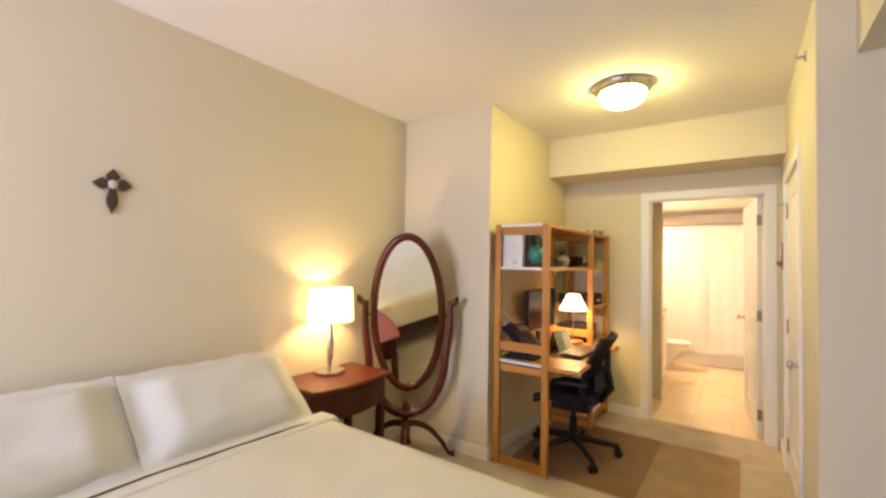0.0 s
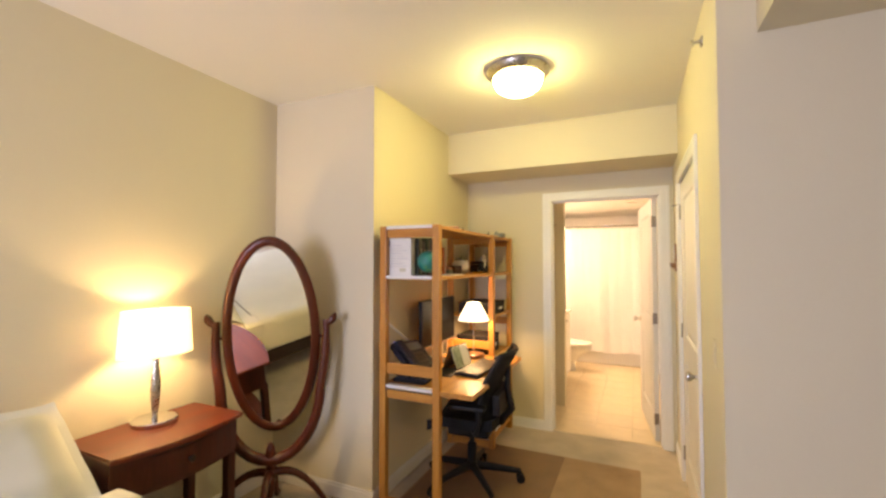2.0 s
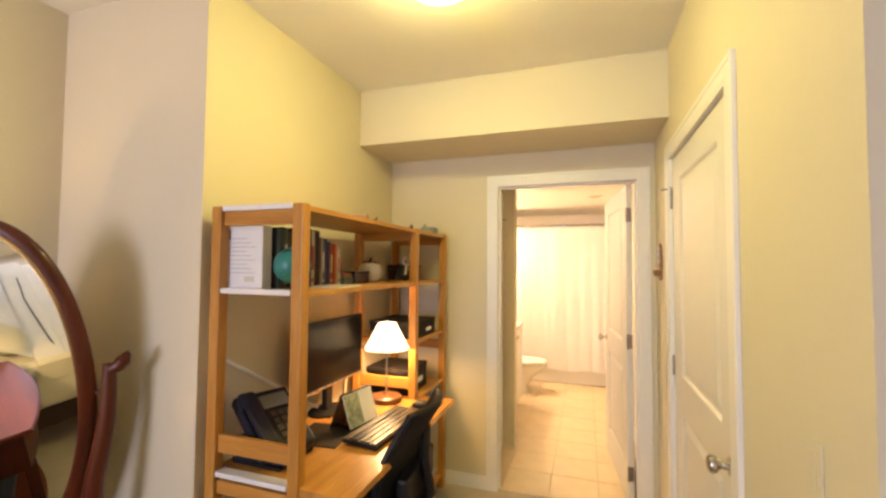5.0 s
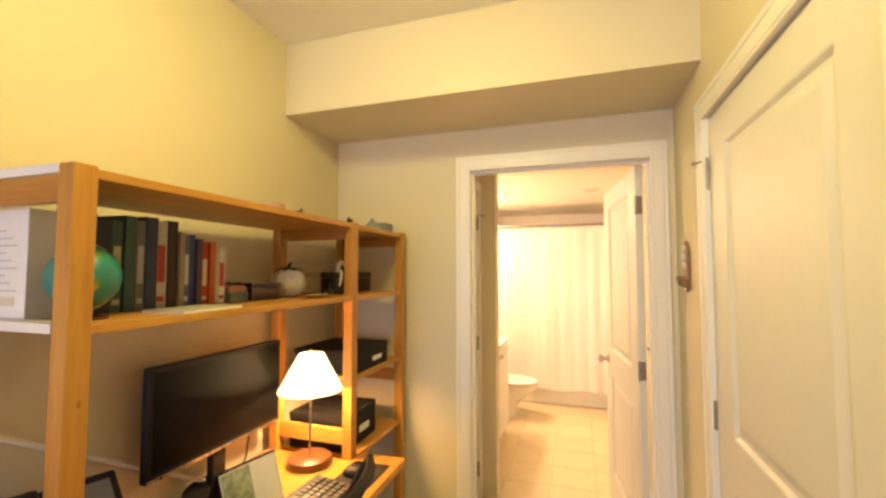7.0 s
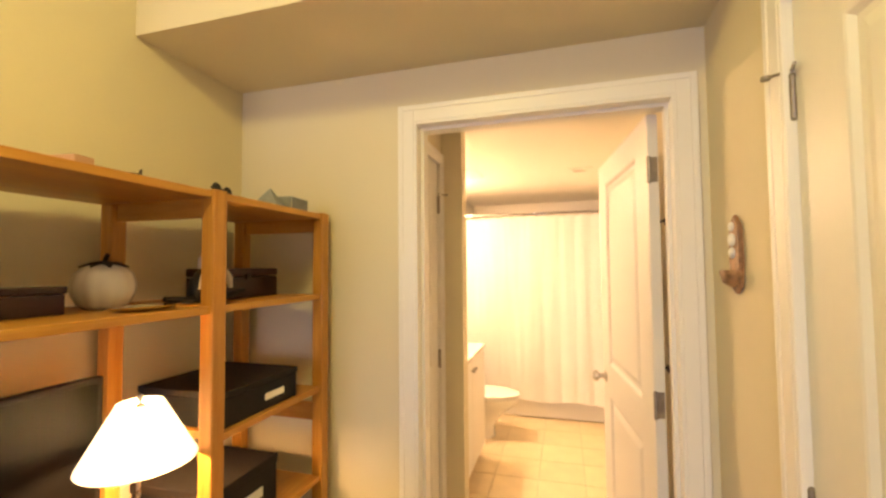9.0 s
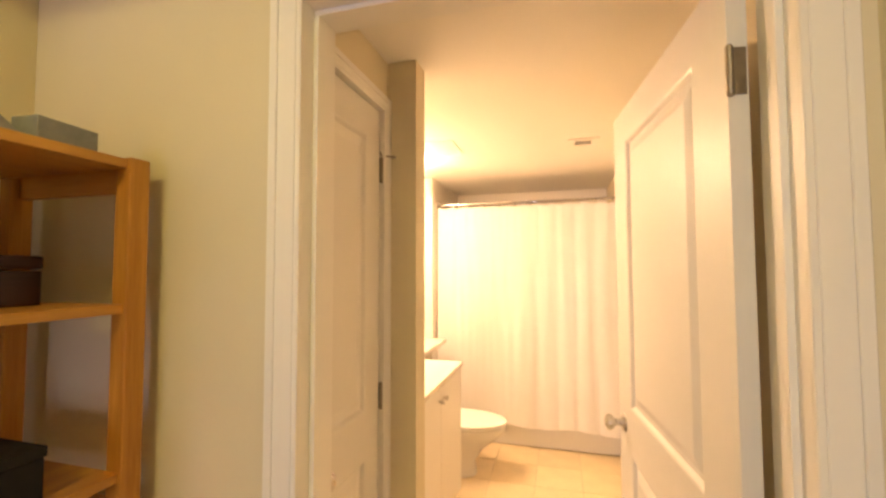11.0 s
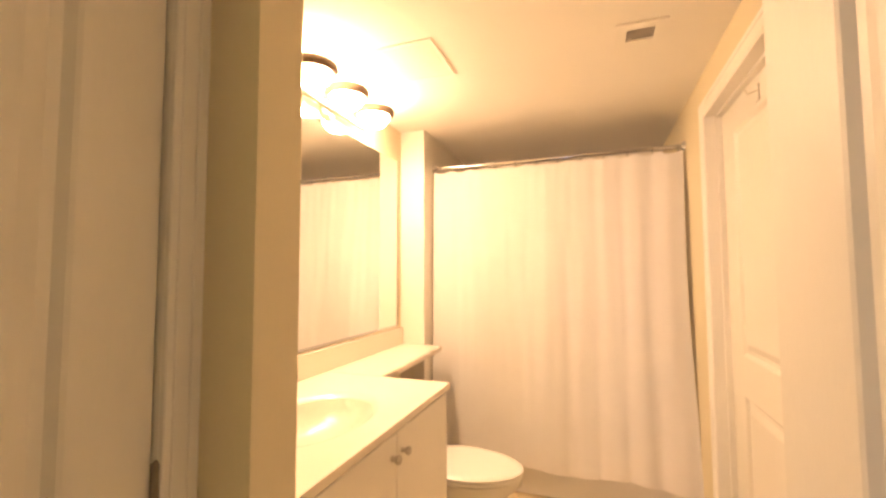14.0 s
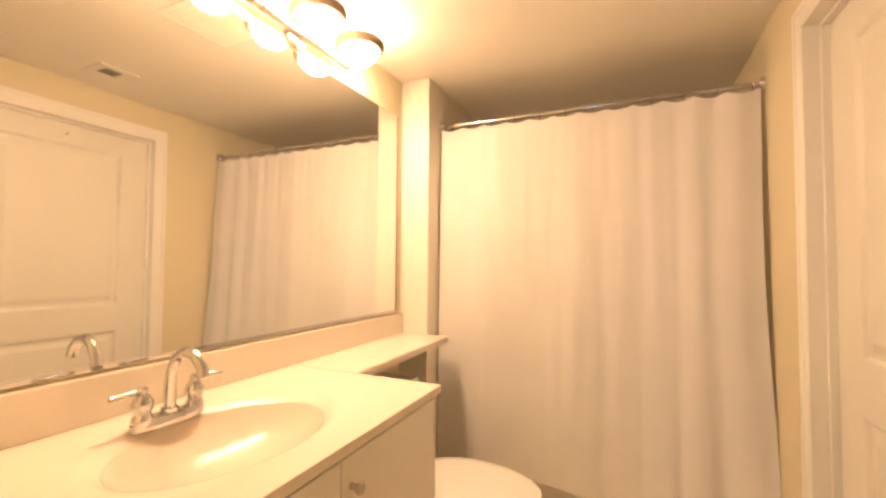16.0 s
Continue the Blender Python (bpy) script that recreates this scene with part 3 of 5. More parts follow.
# ---- bed ----
def noisy_slab(x0, x1, y0, y1, z0, z1, r, nx, ny, amp, scale):
    """A soft block with rounded upper edges and a slightly uneven top."""
    bm = bmesh.new()
    grid = []
    us = [0, 0.012, 0.03, 0.06] + [0.06 + 0.88 * k / nx for k in range(1, nx)] + [0.94, 0.97, 0.988, 1]
    vs = [0, 0.012, 0.03, 0.06] + [0.06 + 0.88 * k / ny for k in range(1, ny)] + [0.94, 0.97, 0.988, 1]
    for u in us:
        row = []
        for v in vs:
            x, y = x0 + u * (x1 - x0), y0 + v * (y1 - y0)
            d = min(x - x0, x1 - x, y - y0, y1 - y)
            k = min(1.0, d / r)
            z = z1 - r * (1 - math.sqrt(max(0.0, 1 - (1 - k) ** 2))) + amp * k * noise.noise(Vector((x, y, 0.3)) * scale)
            row.append(bm.verts.new((x, y, z)))
        grid.append(row)
    for a, b in zip(grid, grid[1:]):
        for k in range(len(a) - 1):
            bm.faces.new((a[k], b[k], b[k + 1], a[k + 1]))
    rim = [r[0] for r in grid] + grid[-1][1:] + [r[-1] for r in reversed(grid[:-1])] + list(reversed(grid[0][1:-1]))
    low = [bm.verts.new((v.co.x, v.co.y, z0)) for v in rim]
    for k in range(len(rim)):
        n = (k + 1) % len(rim)
        bm.faces.new((rim[k], rim[n], low[n], low[k]))
    bm.faces.new(low)
    bmesh.ops.recalc_face_normals(bm, faces=bm.faces)
    return bm


BY0, BY1, BX0, BX1, BTOP = -0.52, 1.05, -2.17, -0.17, 0.615
bed = thing("bed", pose(0, 0, 0), "made bed with cream sheet on a dark wooden frame", "bed")
part("mattress", noisy_slab(BX0 + 0.02, BX1, BY0 + 0.012, BY1 - 0.012, 0.34, BTOP - 0.012, 0.05, 10, 10, 0.0, 1), M_PILLOW, bed)
part("sheet", noisy_slab(BX0 + 0.45, BX1 + 0.012, BY0, BY1, 0.36, BTOP, 0.055, 26, 20, 0.009, 3.5), M_SHEET, bed, "smooth cream cotton top sheet", True)
part("sheet_fold", noisy_slab(BX0 + 0.465, BX0 + 0.595, BY0 - 0.003, BY1 + 0.003, 0.5, BTOP + 0.014, 0.018, 8, 30, 0.008, 6), M_SHEET, bed, "turned-down edge of the sheet", True)
part("piping", tube([(-1.622, BY0 + 0.02, BTOP + 0.006), (-1.63, 0.0, BTOP + 0.016), (-1.64, 0.2, BTOP + 0.017), (-1.63, 0.5, BTOP + 0.017), (-1.618, 0.82, BTOP + 0.015), (-1.6, BY1 - 0.03, BTOP + 0.003)], 0.0042, 8), plain("dark_piping", (0.09, 0.075, 0.06), 0.9), bed, "dark piping line of the sheet hem", True)
for y in (BY0 + 0.02, BY1 - 0.05):
    part("side_rail", box(BX0, BX1, y, y + 0.03, 0.2, 0.36, 0.005), M_DARKWOOD, bed)
part("foot_rail", box(BX1 - 0.03, BX1, BY0 + 0.05, BY1 - 0.05, 0.2, 0.36, 0.005), M_DARKWOOD, bed)
for x in (BX0, BX1 - 0.06):
    for y in (BY0 + 0.02, BY1 - 0.08):
        part("leg", box(x, x + 0.06, y, y + 0.06, 0.0, 0.2, 0.006), M_DARKWOOD, bed)


def pillow_mesh(w, h, d, seed, flange=0.04):
    """A stuffed pillow in the xy plane, w by h, d thick, with a flat sewn border."""
    bm = bmesh.new()
    n = 26
    sides = []
    for s in (1, -1):
        grid = []
        for i in range(n + 1):
            row = []
            for j in range(n + 1):
                u, v = 2 * i / n - 1, 2 * j / n - 1
                fu, fv = max(0.0, 1 - abs(u) / (1 - flange / w * 2)), max(0.0, 1 - abs(v) / (1 - flange / h * 2))
                z = d / 2 * min(1.0, (3.2 * fu) ** 0.55) * min(1.0, (2.6 * fv) ** 0.55) * (0.96 + 0.1 * noise.noise(Vector((u * 1.8, v * 1.8, seed + s))))
                pinch = 1 - 0.05 * (u * u) * (1 - v * v)
                wob = 0.012 * noise.noise(Vector((u * 3, v * 3, seed + 5)))
                row.append(bm.verts.new((w / 2 * u * (1 - 0.04 * (1 - u * u) * v * v), h / 2 * v * pinch + wob, s * (z + 0.003) + 0.6 * wob)))
            grid.append(row)
        for a, b in zip(grid, grid[1:]):
            for k in range(n):
                bm.faces.new((a[k], b[k], b[k + 1], a[k + 1]))
        sides.append(grid)
    bmesh.ops.remove_doubles(bm, verts=bm.verts, dist=0.0005)
    f, g = sides
    edge = [[r[0] for r in q] + q[-1][1:] + [r[-1] for r in reversed(q[:-1])] + list(reversed(q[0][1:-1])) for q in (f, g)]
    for k in range(len(edge[0])):
        m = (k + 1) % len(edge[0])
        bm.faces.new((edge[0][k], edge[0][m], edge[1][m], edge[1][k]))
    bmesh.ops.recalc_face_normals(bm, faces=bm.faces)
    return bm


# pillows lean against the wall: local x runs along the wall, local y up the slope
for k, y in enumerate((0.605, -0.15)):
    m = Matrix.Translation((-1.9 + (0.0 if k else 0.02), y, 0.758)) @ pose(0, 0, 0, 0, 0, 90 + (1.5 if k else -1)) @ pose(0, 0, 0, 38)
    single("pillow", pillow_mesh(0.76, 0.5, 0.17, 3 + 4 * k), M_PILLOW, "plump cream pillow in a flanged case, leaning on the wall" if k == 0 else "second cream pillow leaning on the wall", "pillow", m, True, "pillows on the bed")

# ---- nightstand ----
ns = thing("nightstand", pose(-2.185, 1.37, 0), "dark cherry nightstand with bowed front and one drawer", "nightstand")


def bowed(d0, bow, half, n=14):
    return [(0, -half)] + [(d0 + bow * (1 - (2 * k / n - 1) ** 2), -half + 2 * half * k / n) for k in range(n + 1)] + [(0, half)]


part("top", prism(bowed(0.385, 0.06, 0.312), 0.672, 0.695, 0.005), M_CHERRY_Y, ns, "polished cherry top")
part("drawer_case", prism(bowed(0.355, 0.055, 0.298), 0.5, 0.672), M_CHERRY, ns)
part("drawer_front", prism([(x + (0.006 if 0 < k < 16 else -0.2), y) for k, (x, y) in enumerate(bowed(0.355, 0.055, 0.265))], 0.52, 0.655, 0.003), M_CHERRY, ns)
part("drawer_knob", turned(lathe([(0, 0), (0.008, 0), (0.007, 0.012), (0.015, 0.018), (0.013, 0.026), (0, 0.028)], 16), Matrix.Translation((0.415, 0, 0.588)) @ pose(0, 0, 0, 0, 90)), M_IRON, ns, "dark metal knob", True)
for x in (0.02, 0.33):
    for y in (-0.28, 0.235):
        part("leg", box(x, x + 0.045, y, y + 0.045, 0, 0.5, 0.004), M_CHERRY, ns)
part("lower_shelf", prism(bowed(0.345, 0.05, 0.275), 0.16, 0.18, 0.003), M_CHERRY_Y, ns)
single("book", box(-0.09, 0.09, -0.12, 0.12, 0, 0.045, 0.004), plain("dark_book", (0.03, 0.035, 0.05), 0.6, var=0.2), "dark book lying on the nightstand shelf", "book", pose(-1.98, 1.35, 0.18, 0, 0, 12))

bl = thing("table_lamp", pose(-2.062, 1.386, 0.695), "lit bedside lamp with oval cream shade and silver stem", "table lamp")
part("base", lathe([(0, 0.0), (0.098, 0), (0.1, 0.006), (0.1, 0.02), (0.094, 0.026), (0.02, 0.03), (0, 0.03)], 40), M_CHROME, bl, "round polished silver base", True)
part("stem", lathe([(0.012, 0.028), (0.013, 0.055), (0.019, 0.11), (0.023, 0.165), (0.021, 0.22), (0.015, 0.28), (0.012, 0.32), (0.011, 0.36)], 20), M_NICKEL, bl, "spindle-shaped brushed silver stem", True)
part("shade", lathe([(0.172, 0.338), (0.158, 0.556), (0.154, 0.556), (0.168, 0.338)], 48, 0.68, 1.0), M_SHADE, bl, "glowing oval cream shade", True)
part("finial", lathe([(0.004, 0.34), (0.004, 0.548), (0.009, 0.554), (0.007, 0.566), (0, 0.57)], 12), M_NICKEL, bl, "", True)

# ---- oval mirror on its stand ----
cmr = thing("cheval_mirror", pose(-1.872, 1.94, 0, 0, 0, 35), "oval tilting mirror in a cherry wood lyre stand", "mirror")
tilt = Matrix.Translation((0, 0, 1.042)) @ pose(0, 0, 0, 11.4)
oval = [(0.25 * math.cos(2 * math.pi * k / 64), 0, 0.58 * math.sin(2 * math.pi * k / 64)) for k in range(64)]
part("oval_frame", turned(tube(oval, 0.029, 12, 0.75, True), tilt), M_MIRROR_WOOD, cmr, "rounded oval cherry frame", True)
glass_face = bmesh.new()
for yy in (-0.004, 0.006):
    ring = [glass_face.verts.new((0.242 * math.cos(2 * math.pi * k / 64), yy, 0.574 * math.sin(2 * math.pi * k / 64))) for k in range(64)]
    glass_face.faces.new(ring if yy < 0 else list(reversed(ring)))
bmesh.ops.bridge_loops(glass_face, edges=[e for e in glass_face.edges])
part("mirror_glass", turned(glass_face, tilt), M_MIRROR, cmr, "silvered oval mirror glass")
part("backing", turned(lathe([(0, -0.012), (0.244, -0.012), (0.244, -0.007), (0, -0.007)], 48, 1, 2.35), tilt @ pose(0, 0, 0, 90)), M_MIRROR_WOOD, cmr)
lyre = []
for k in range(41):
    a = k / 40
    if a < 0.3:
        q = a / 0.3
        p = (-0.312 + 0.03 * math.sin(q * math.pi / 2) - 0.018 * math.sin(q * math.pi), 1.14 - 0.405 * q)
    elif a > 0.7:
        q = (1 - a) / 0.3
        p = (0.312 - 0.03 * math.sin(q * math.pi / 2) + 0.018 * math.sin(q * math.pi), 1.14 - 0.405 * q)
    else:
        an = math.pi + (a - 0.3) / 0.4 * math.pi
        p = (0.282 * math.cos(an), 0.735 + 0.418 * math.sin(an))
    lyre.append((p[0], 0.0, p[1]))
part("lyre_frame", tube(lyre, lambda a: 0.021 + 0.012 * math.sin(a * math.pi), 10, 1.0), M_MIRROR_WOOD, cmr, "curved lyre-shaped uprights", True)
for s in (-1, 1):
    part("scroll", turned(tube([(s * (0.312 + 0.045 * math.sin(q * 2.2)), 0, 1.115 + 0.055 * q) for q in (0, 0.3, 0.6, 0.85, 1.0)], lambda a: 0.021 + 0.003 * a, 10), Matrix()), M_MIRROR_WOOD, cmr, "", True)
    part("pivot_pin", turned(lathe([(0, 0), (0.008, 0), (0.008, 0.06), (0.013, 0.066), (0.009, 0.076), (0, 0.078)], 12), Matrix.Translation((s * 0.258, 0, 1.042)) @ pose(0, 0, 0, 0, 90 * s)), M_MIRROR_WOOD, cmr, "", True)
part("pedestal", lathe([(0, 0.1), (0.018, 0.105), (0.024, 0.13), (0.03, 0.2), (0.026, 0.27), (0.02, 0.3), (0.026, 0.33), (0.03, 0.36), (0.022, 0.4), (0.012, 0.42), (0, 0.43)], 18), M_MIRROR_WOOD, cmr, "turned wooden post", True)
for ax, ay in ((0.32, 0.04), (-0.32, 0.04), (0.0, -0.26), (0.0, 0.2)):
    pts = [(ax * q, ay * q, 0.245 + 0.02 * math.sin(q * 3) - 0.225 * q ** 2.2) for q in (0, 0.1, 0.2, 0.3, 0.4, 0.5, 0.6, 0.7, 0.8, 0.9, 1.0)]
    pts.append((ax * 1.12, ay * 1.12, 0.022))
    part("foot", tube(pts, lambda a: 0.026 - 0.012 * a + (0.009 if a > 0.95 else 0), 10), M_MIRROR_WOOD, cmr, "curved cabriole foot", True)


# ---- pine shelving with desk ----
RX0, RX1 = -1.335, -0.925
FR = (2.275, 3.30, 3.812)
PW = 0.044
rack = thing("shelving_unit", pose(0, 0, 0), "open pine shelving unit with a built-in desk top", "shelving unit")
post = part("post", box(-0.0215, 0.0215, 0, PW, 0, 1.712, 0.004), M_PINE, rack, "knotty pine upright", m=pose(RX1 - 0.024, FR[0], 0))
for y in FR:
    for x in (RX0 + 0.024, RX1 - 0.024):
        if (x, y) != (RX1 - 0.024, FR[0]):
            again(post, pose(x, y, 0))
rail_zs = {0: (0.0, 0.81, 1.64), 1: (0.0, 0.79, 1.64), 2: (0.0, 0.93, 1.64)}
rail = None
for k, y in enumerate(FR):
    for z in rail_zs[k]:
        m = pose(RX0 + 0.048, y + 0.013, z)
        if rail is None:
            rail = part("cross_rail", box(0, RX1 - RX0 - 0.096, 0, 0.02, 0, 0.064, 0.003), M_PINE_X, rack, m=m)
        else:
            again(rail, m)


def shelf_board(y0, y1, z, name="shelf", x0=RX0 + 0.012, x1=RX1 - 0.012):
    part(name, box(x0, x1, y0, y1, z - 0.02, z, 0.002), M_PINE_Y, rack)


for z in (1.708, 1.404):
    shelf_board(FR[0] + PW, FR[1] + 0.004, z)
    part("end_strip", box(RX0 + 0.05, RX1 - 0.05, FR[0] + 0.002, FR[0] + PW, z - 0.014, z + 0.004), M_WHITE, rack, "white laminate strip")
    shelf_board(FR[1] + PW, FR[2] + 0.004, z)
shelf_board(FR[1] + PW, FR[2] + 0.004, 1.062)
shelf_board(FR[1] + PW, FR[2] + 0.004, 0.735)
shelf_board(FR[1] + PW, FR[2] + 0.004, 0.09)
part("desk_top", prism([(RX0 + 0.01, FR[0] + PW + 0.001), (-0.975, FR[0] + PW + 0.001), (-0.975, FR[0] + 0.03), (RX1 + 0.003, FR[0] + 0.01), (-0.725, FR[0] + 0.01), (-0.725, 3.385), (RX1 + 0.003, 3.385), (RX1 + 0.003, FR[1] - 0.003), (RX0 + 0.01, FR[1] - 0.003)], 0.715, 0.742), M_PINE_Y, rack, "honey-coloured pine desk top")
part("desk_apron", box(RX0 + 0.05, RX1 - 0.05, FR[0] + 0.01, FR[0] + 0.03, 0.664, 0.712, 0.003), M_PINE_X, rack)
part("end_strip", box(RX0 + 0.05, RX1 - 0.05, FR[0] + 0.002, FR[0] + PW - 0.001, 0.728, 0.745), M_WHITE, rack, "white laminate strip")
SH, DT, TOP = 1.404, 0.742, 1.708


def book(w, h, d, colour, m, label, band=None):
    """A hardback: cover with rounded spine towards +x, page block, a plain band for its title."""
    b = thing("book", m, label, "book", "books on the pine shelf")
    mc = plain("cover", colour, 0.5, var=0.12, scale=15, bump=0.1, spec=0.25)
    part("cover", joined(box(-d, -0.003, 0, 0.0025, 0, h), box(-d, -0.003, w - 0.0025, w, 0, h), box(-0.004, 0.0, 0, w, 0, h, 0.0015)), mc, b)
    part("pages", box(-d + 0.003, -0.004, 0.0025, w - 0.0025, 0.004, h - 0.004), M_PAPER, b)
    if band:
        mb = plain("band", band, 0.5, var=0.05)
        part("title_band", box(-0.001, 0.0006, w * 0.18, w * 0.82, h * 0.3, h * 0.72), mb, b)
        part("spine_mark", box(-0.001, 0.0006, w * 0.18, w * 0.82, h * 0.08, h * 0.14), mb, b)
    return b


# books along the upper shelf
rb = random.Random(4)
row = [
    (0.03, 0.235, (0.05, 0.06, 0.05), None, "dark green hardback book on the pine shelf"),
    (0.022, 0.24, (0.09, 0.12, 0.09), (0.5, 0.5, 0.42), "grey-green hardback book on the pine shelf"),
    (0.035, 0.225, (0.03, 0.03, 0.035), None, "black hardback book on the pine shelf"),
    (0.028, 0.23, (0.05, 0.09, 0.08), (0.4, 0.36, 0.2), "teal hardback book on the pine shelf"),
    (0.026, 0.245, (0.05, 0.09, 0.07), None, "dark green tall book on the pine shelf"),
    (0.024, 0.236, (0.13, 0.13, 0.11), (0.3, 0.3, 0.3), "grey book on the pine shelf"),
    (0.032, 0.248, (0.04, 0.05, 0.08), None, "navy hardback book on the pine shelf"),
    (0.034, 0.242, (0.42, 0.39, 0.33), (0.35, 0.03, 0.03), "cream book with red band on the pine shelf"),
    (0.03, 0.245, (0.05, 0.03, 0.025), None, "dark brown hardback book on the pine shelf"),
    (0.016, 0.215, (0.3, 0.25, 0.18), None, "thin beige book on the pine shelf"),
    (0.018, 0.21, (0.13, 0.13, 0.2), (0.5, 0.5, 0.5), "slate blue book on the pine shelf"),
    (0.02, 0.212, (0.05, 0.07, 0.2), None, "blue book on the pine shelf"),
    (0.018, 0.2, (0.1, 0.06, 0.1), None, "plum book on the pine shelf"),
    (0.024, 0.195, (0.4, 0.06, 0.03), (0.6, 0.5, 0.3), "red book on the pine shelf"),
    (0.02, 0.192, (0.45, 0.1, 0.03), None, "orange-red book on the pine shelf"),
    (0.016, 0.195, (0.5, 0.42, 0.3), None, "tan book on the pine shelf"),
    (0.03, 0.182, (0.7, 0.68, 0.62), (0.45, 0.04, 0.05), "white book with red and black label on the pine shelf"),
]
yy = 2.395
for w, h, c, band, lab in row:
    book(w, h, 0.16 + 0.02 * rb.random(), c, pose(-1.125 - 0.012 * rb.random(), yy, SH), lab, band)
    yy += w + 0.0015
# white boxed set at the near end of the shelf
bx = thing("document_box", pose(-1.318, 2.322, SH), "white printed document box at the shelf end", "box")
part("body", box(0, 0.18, 0, 0.05, 0, 0.236, 0.002), M_PAPER, bx)
M_INK = plain("grey_print", (0.42, 0.43, 0.46), 0.7, var=0.05)
for k in range(9):
    part("print_line", box(0.03, 0.15 - 0.02 * (k % 3), -0.0012, 0.0, 0.06 + 0.016 * k, 0.0625 + 0.016 * k), M_INK, bx)
part("blue_mark", box(0.006, 0.03, -0.0012, 0, 0.185, 0.222), plain("blue_print", (0.05, 0.08, 0.2), 0.6), bx)
part("label", box(0.1, 0.145, -0.0012, 0, 0.028, 0.048), plain("buff_label", (0.6, 0.58, 0.45), 0.7), bx)

gl = thing("globe", pose(-1.046, 2.374, SH), "small teal and yellow desk globe", "globe")


def globe_mat():
    m, nt, p = nodes_of("globe_map")
    f = noise_node(nt, coords(nt), 14.0, 5.0)
    nt.links.new(ramp_node(nt, f, [(0.0, (0.02, 0.2, 0.19)), (0.54, (0.02, 0.2, 0.17)), (0.56, (0.06, 0.2, 0.05)), (0.62, (0.42, 0.32, 0.04)), (0.75, (0.5, 0.2, 0.08))]), p.inputs["Base Color"])
    p.inputs["Roughness"].default_value = 0.3
    return m


part("stand", lathe([(0, 0), (0.045, 0), (0.045, 0.005), (0.012, 0.01), (0.006, 0.014), (0.006, 0.024), (0, 0.024)], 24), M_CHERRY, gl, "", True)
part("sphere", lathe([(0.066 * math.sin(math.pi * k / 18), 0.09 - 0.066 * math.cos(math.pi * k / 18)) for k in range(19)], 32), globe_mat(), gl, "printed map sphere", True)
part("meridian", tube([(0, 0.071 * math.cos(a), 0.09 + 0.071 * math.sin(a)) for a in [(-75 + 12 * k) * math.pi / 180 for k in range(15)]], 0.0025, 6), M_NICKEL, gl)

pm = thing("magazine", pose(-1.0, 2.62, SH, 0, 0, 4), "thin glossy magazine lying on the shelf", "magazine")
part("pages", box(-0.07, 0.055, -0.1, 0.1, 0, 0.006, 0.001), M_PAPER, pm)
part("cover", box(-0.0702, 0.0552, -0.1, 0.1, 0.006, 0.0075), plain("cover_print", (0.5, 0.47, 0.38), 0.3, var=0.3, scale=25), pm)

M_LACQ = timber("red_lacquer", (0.045, 0.01, 0.007), (0.018, 0.004, 0.003), 1, 0.35, 0.3, False)
stones = thing("trinket_stack", pose(-1.15, 2.885, SH), "little stack of wrapped trinkets on the shelf", "trinket")
part("tin", box(-0.035, 0.035, -0.04, 0.04, 0, 0.035, 0.004), plain("green_tin", (0.12, 0.14, 0.11), 0.5, var=0.25, scale=40), stones)
part("pouch", noisy_slab(-0.03, 0.03, -0.04, 0.035, 0.035, 0.058, 0.012, 4, 4, 0.004, 30), plain("pouch_cloth", (0.4, 0.2, 0.12), 0.9, var=0.15), stones, "", True)
part("cord", tube([(0.0, -0.03 + 0.012 * k, 0.06 + 0.006 * math.sin(k * 1.7)) for k in range(8)], 0.003, 6), M_LACQ, stones)

wb = thing("wooden_box", pose(-1.16, 3.005, SH), "small reddish-brown lacquered wooden box", "box")
part("body", box(-0.05, 0.05, -0.072, 0.072, 0, 0.045, 0.003), M_LACQ, wb)
part("lid", box(-0.053, 0.053, -0.075, 0.075, 0.046, 0.062, 0.003), M_LACQ, wb)

gd = thing("ceramic_pumpkin", pose(-1.17, 3.2, SH) @ Matrix.Scale(0.93, 4), "white ribbed ceramic pumpkin jar with dark leafy top", "jar")


def ribbed(profile, ribs, depth, segs=72):
    bm = lathe(profile, segs)
    for v in bm.verts:
        r = math.hypot(v.co.x, v.co.y)
        if r > 1e-4:
            a = math.atan2(v.co.y, v.co.x)
            s = 1 - depth * (0.5 - 0.5 * math.cos(ribs * a)) ** 2
            v.co.x, v.co.y = v.co.x * s, v.co.y * s
    return bm


part("body", ribbed([(0, 0.0), (0.04, 0.0), (0.058, 0.012), (0.071, 0.04), (0.074, 0.065), (0.066, 0.095), (0.045, 0.115), (0.02, 0.121), (0, 0.12)], 12, 0.03), M_PORCELAIN, gd, "", True)
leaf_bm = bmesh.new()
cv = leaf_bm.verts.new((0, 0, 0.126))
lr = [leaf_bm.verts.new(((0.056 if k % 2 else 0.034) * math.cos(k * math.pi / 8), (0.056 if k % 2 else 0.034) * math.sin(k * math.pi / 8), 0.11 if k % 2 else 0.121)) for k in range(16)]
for k in range(16):
    leaf_bm.faces.new((cv, lr[k], lr[(k + 1) % 16]))
ext = bmesh.ops.extrude_face_region(leaf_bm, geom=list(leaf_bm.faces))
for v in [g for g in ext["geom"] if isinstance(g, bmesh.types.BMVert)]:
    v.co.z += 0.004
bmesh.ops.recalc_face_normals(leaf_bm, faces=leaf_bm.faces)
part("leaf_top", leaf_bm, M_IRON, gd)
part("stem", tube([(0, 0, 0.126), (0.004, 0, 0.138), (0.012, 0, 0.146)], 0.006, 8), M_IRON, gd)

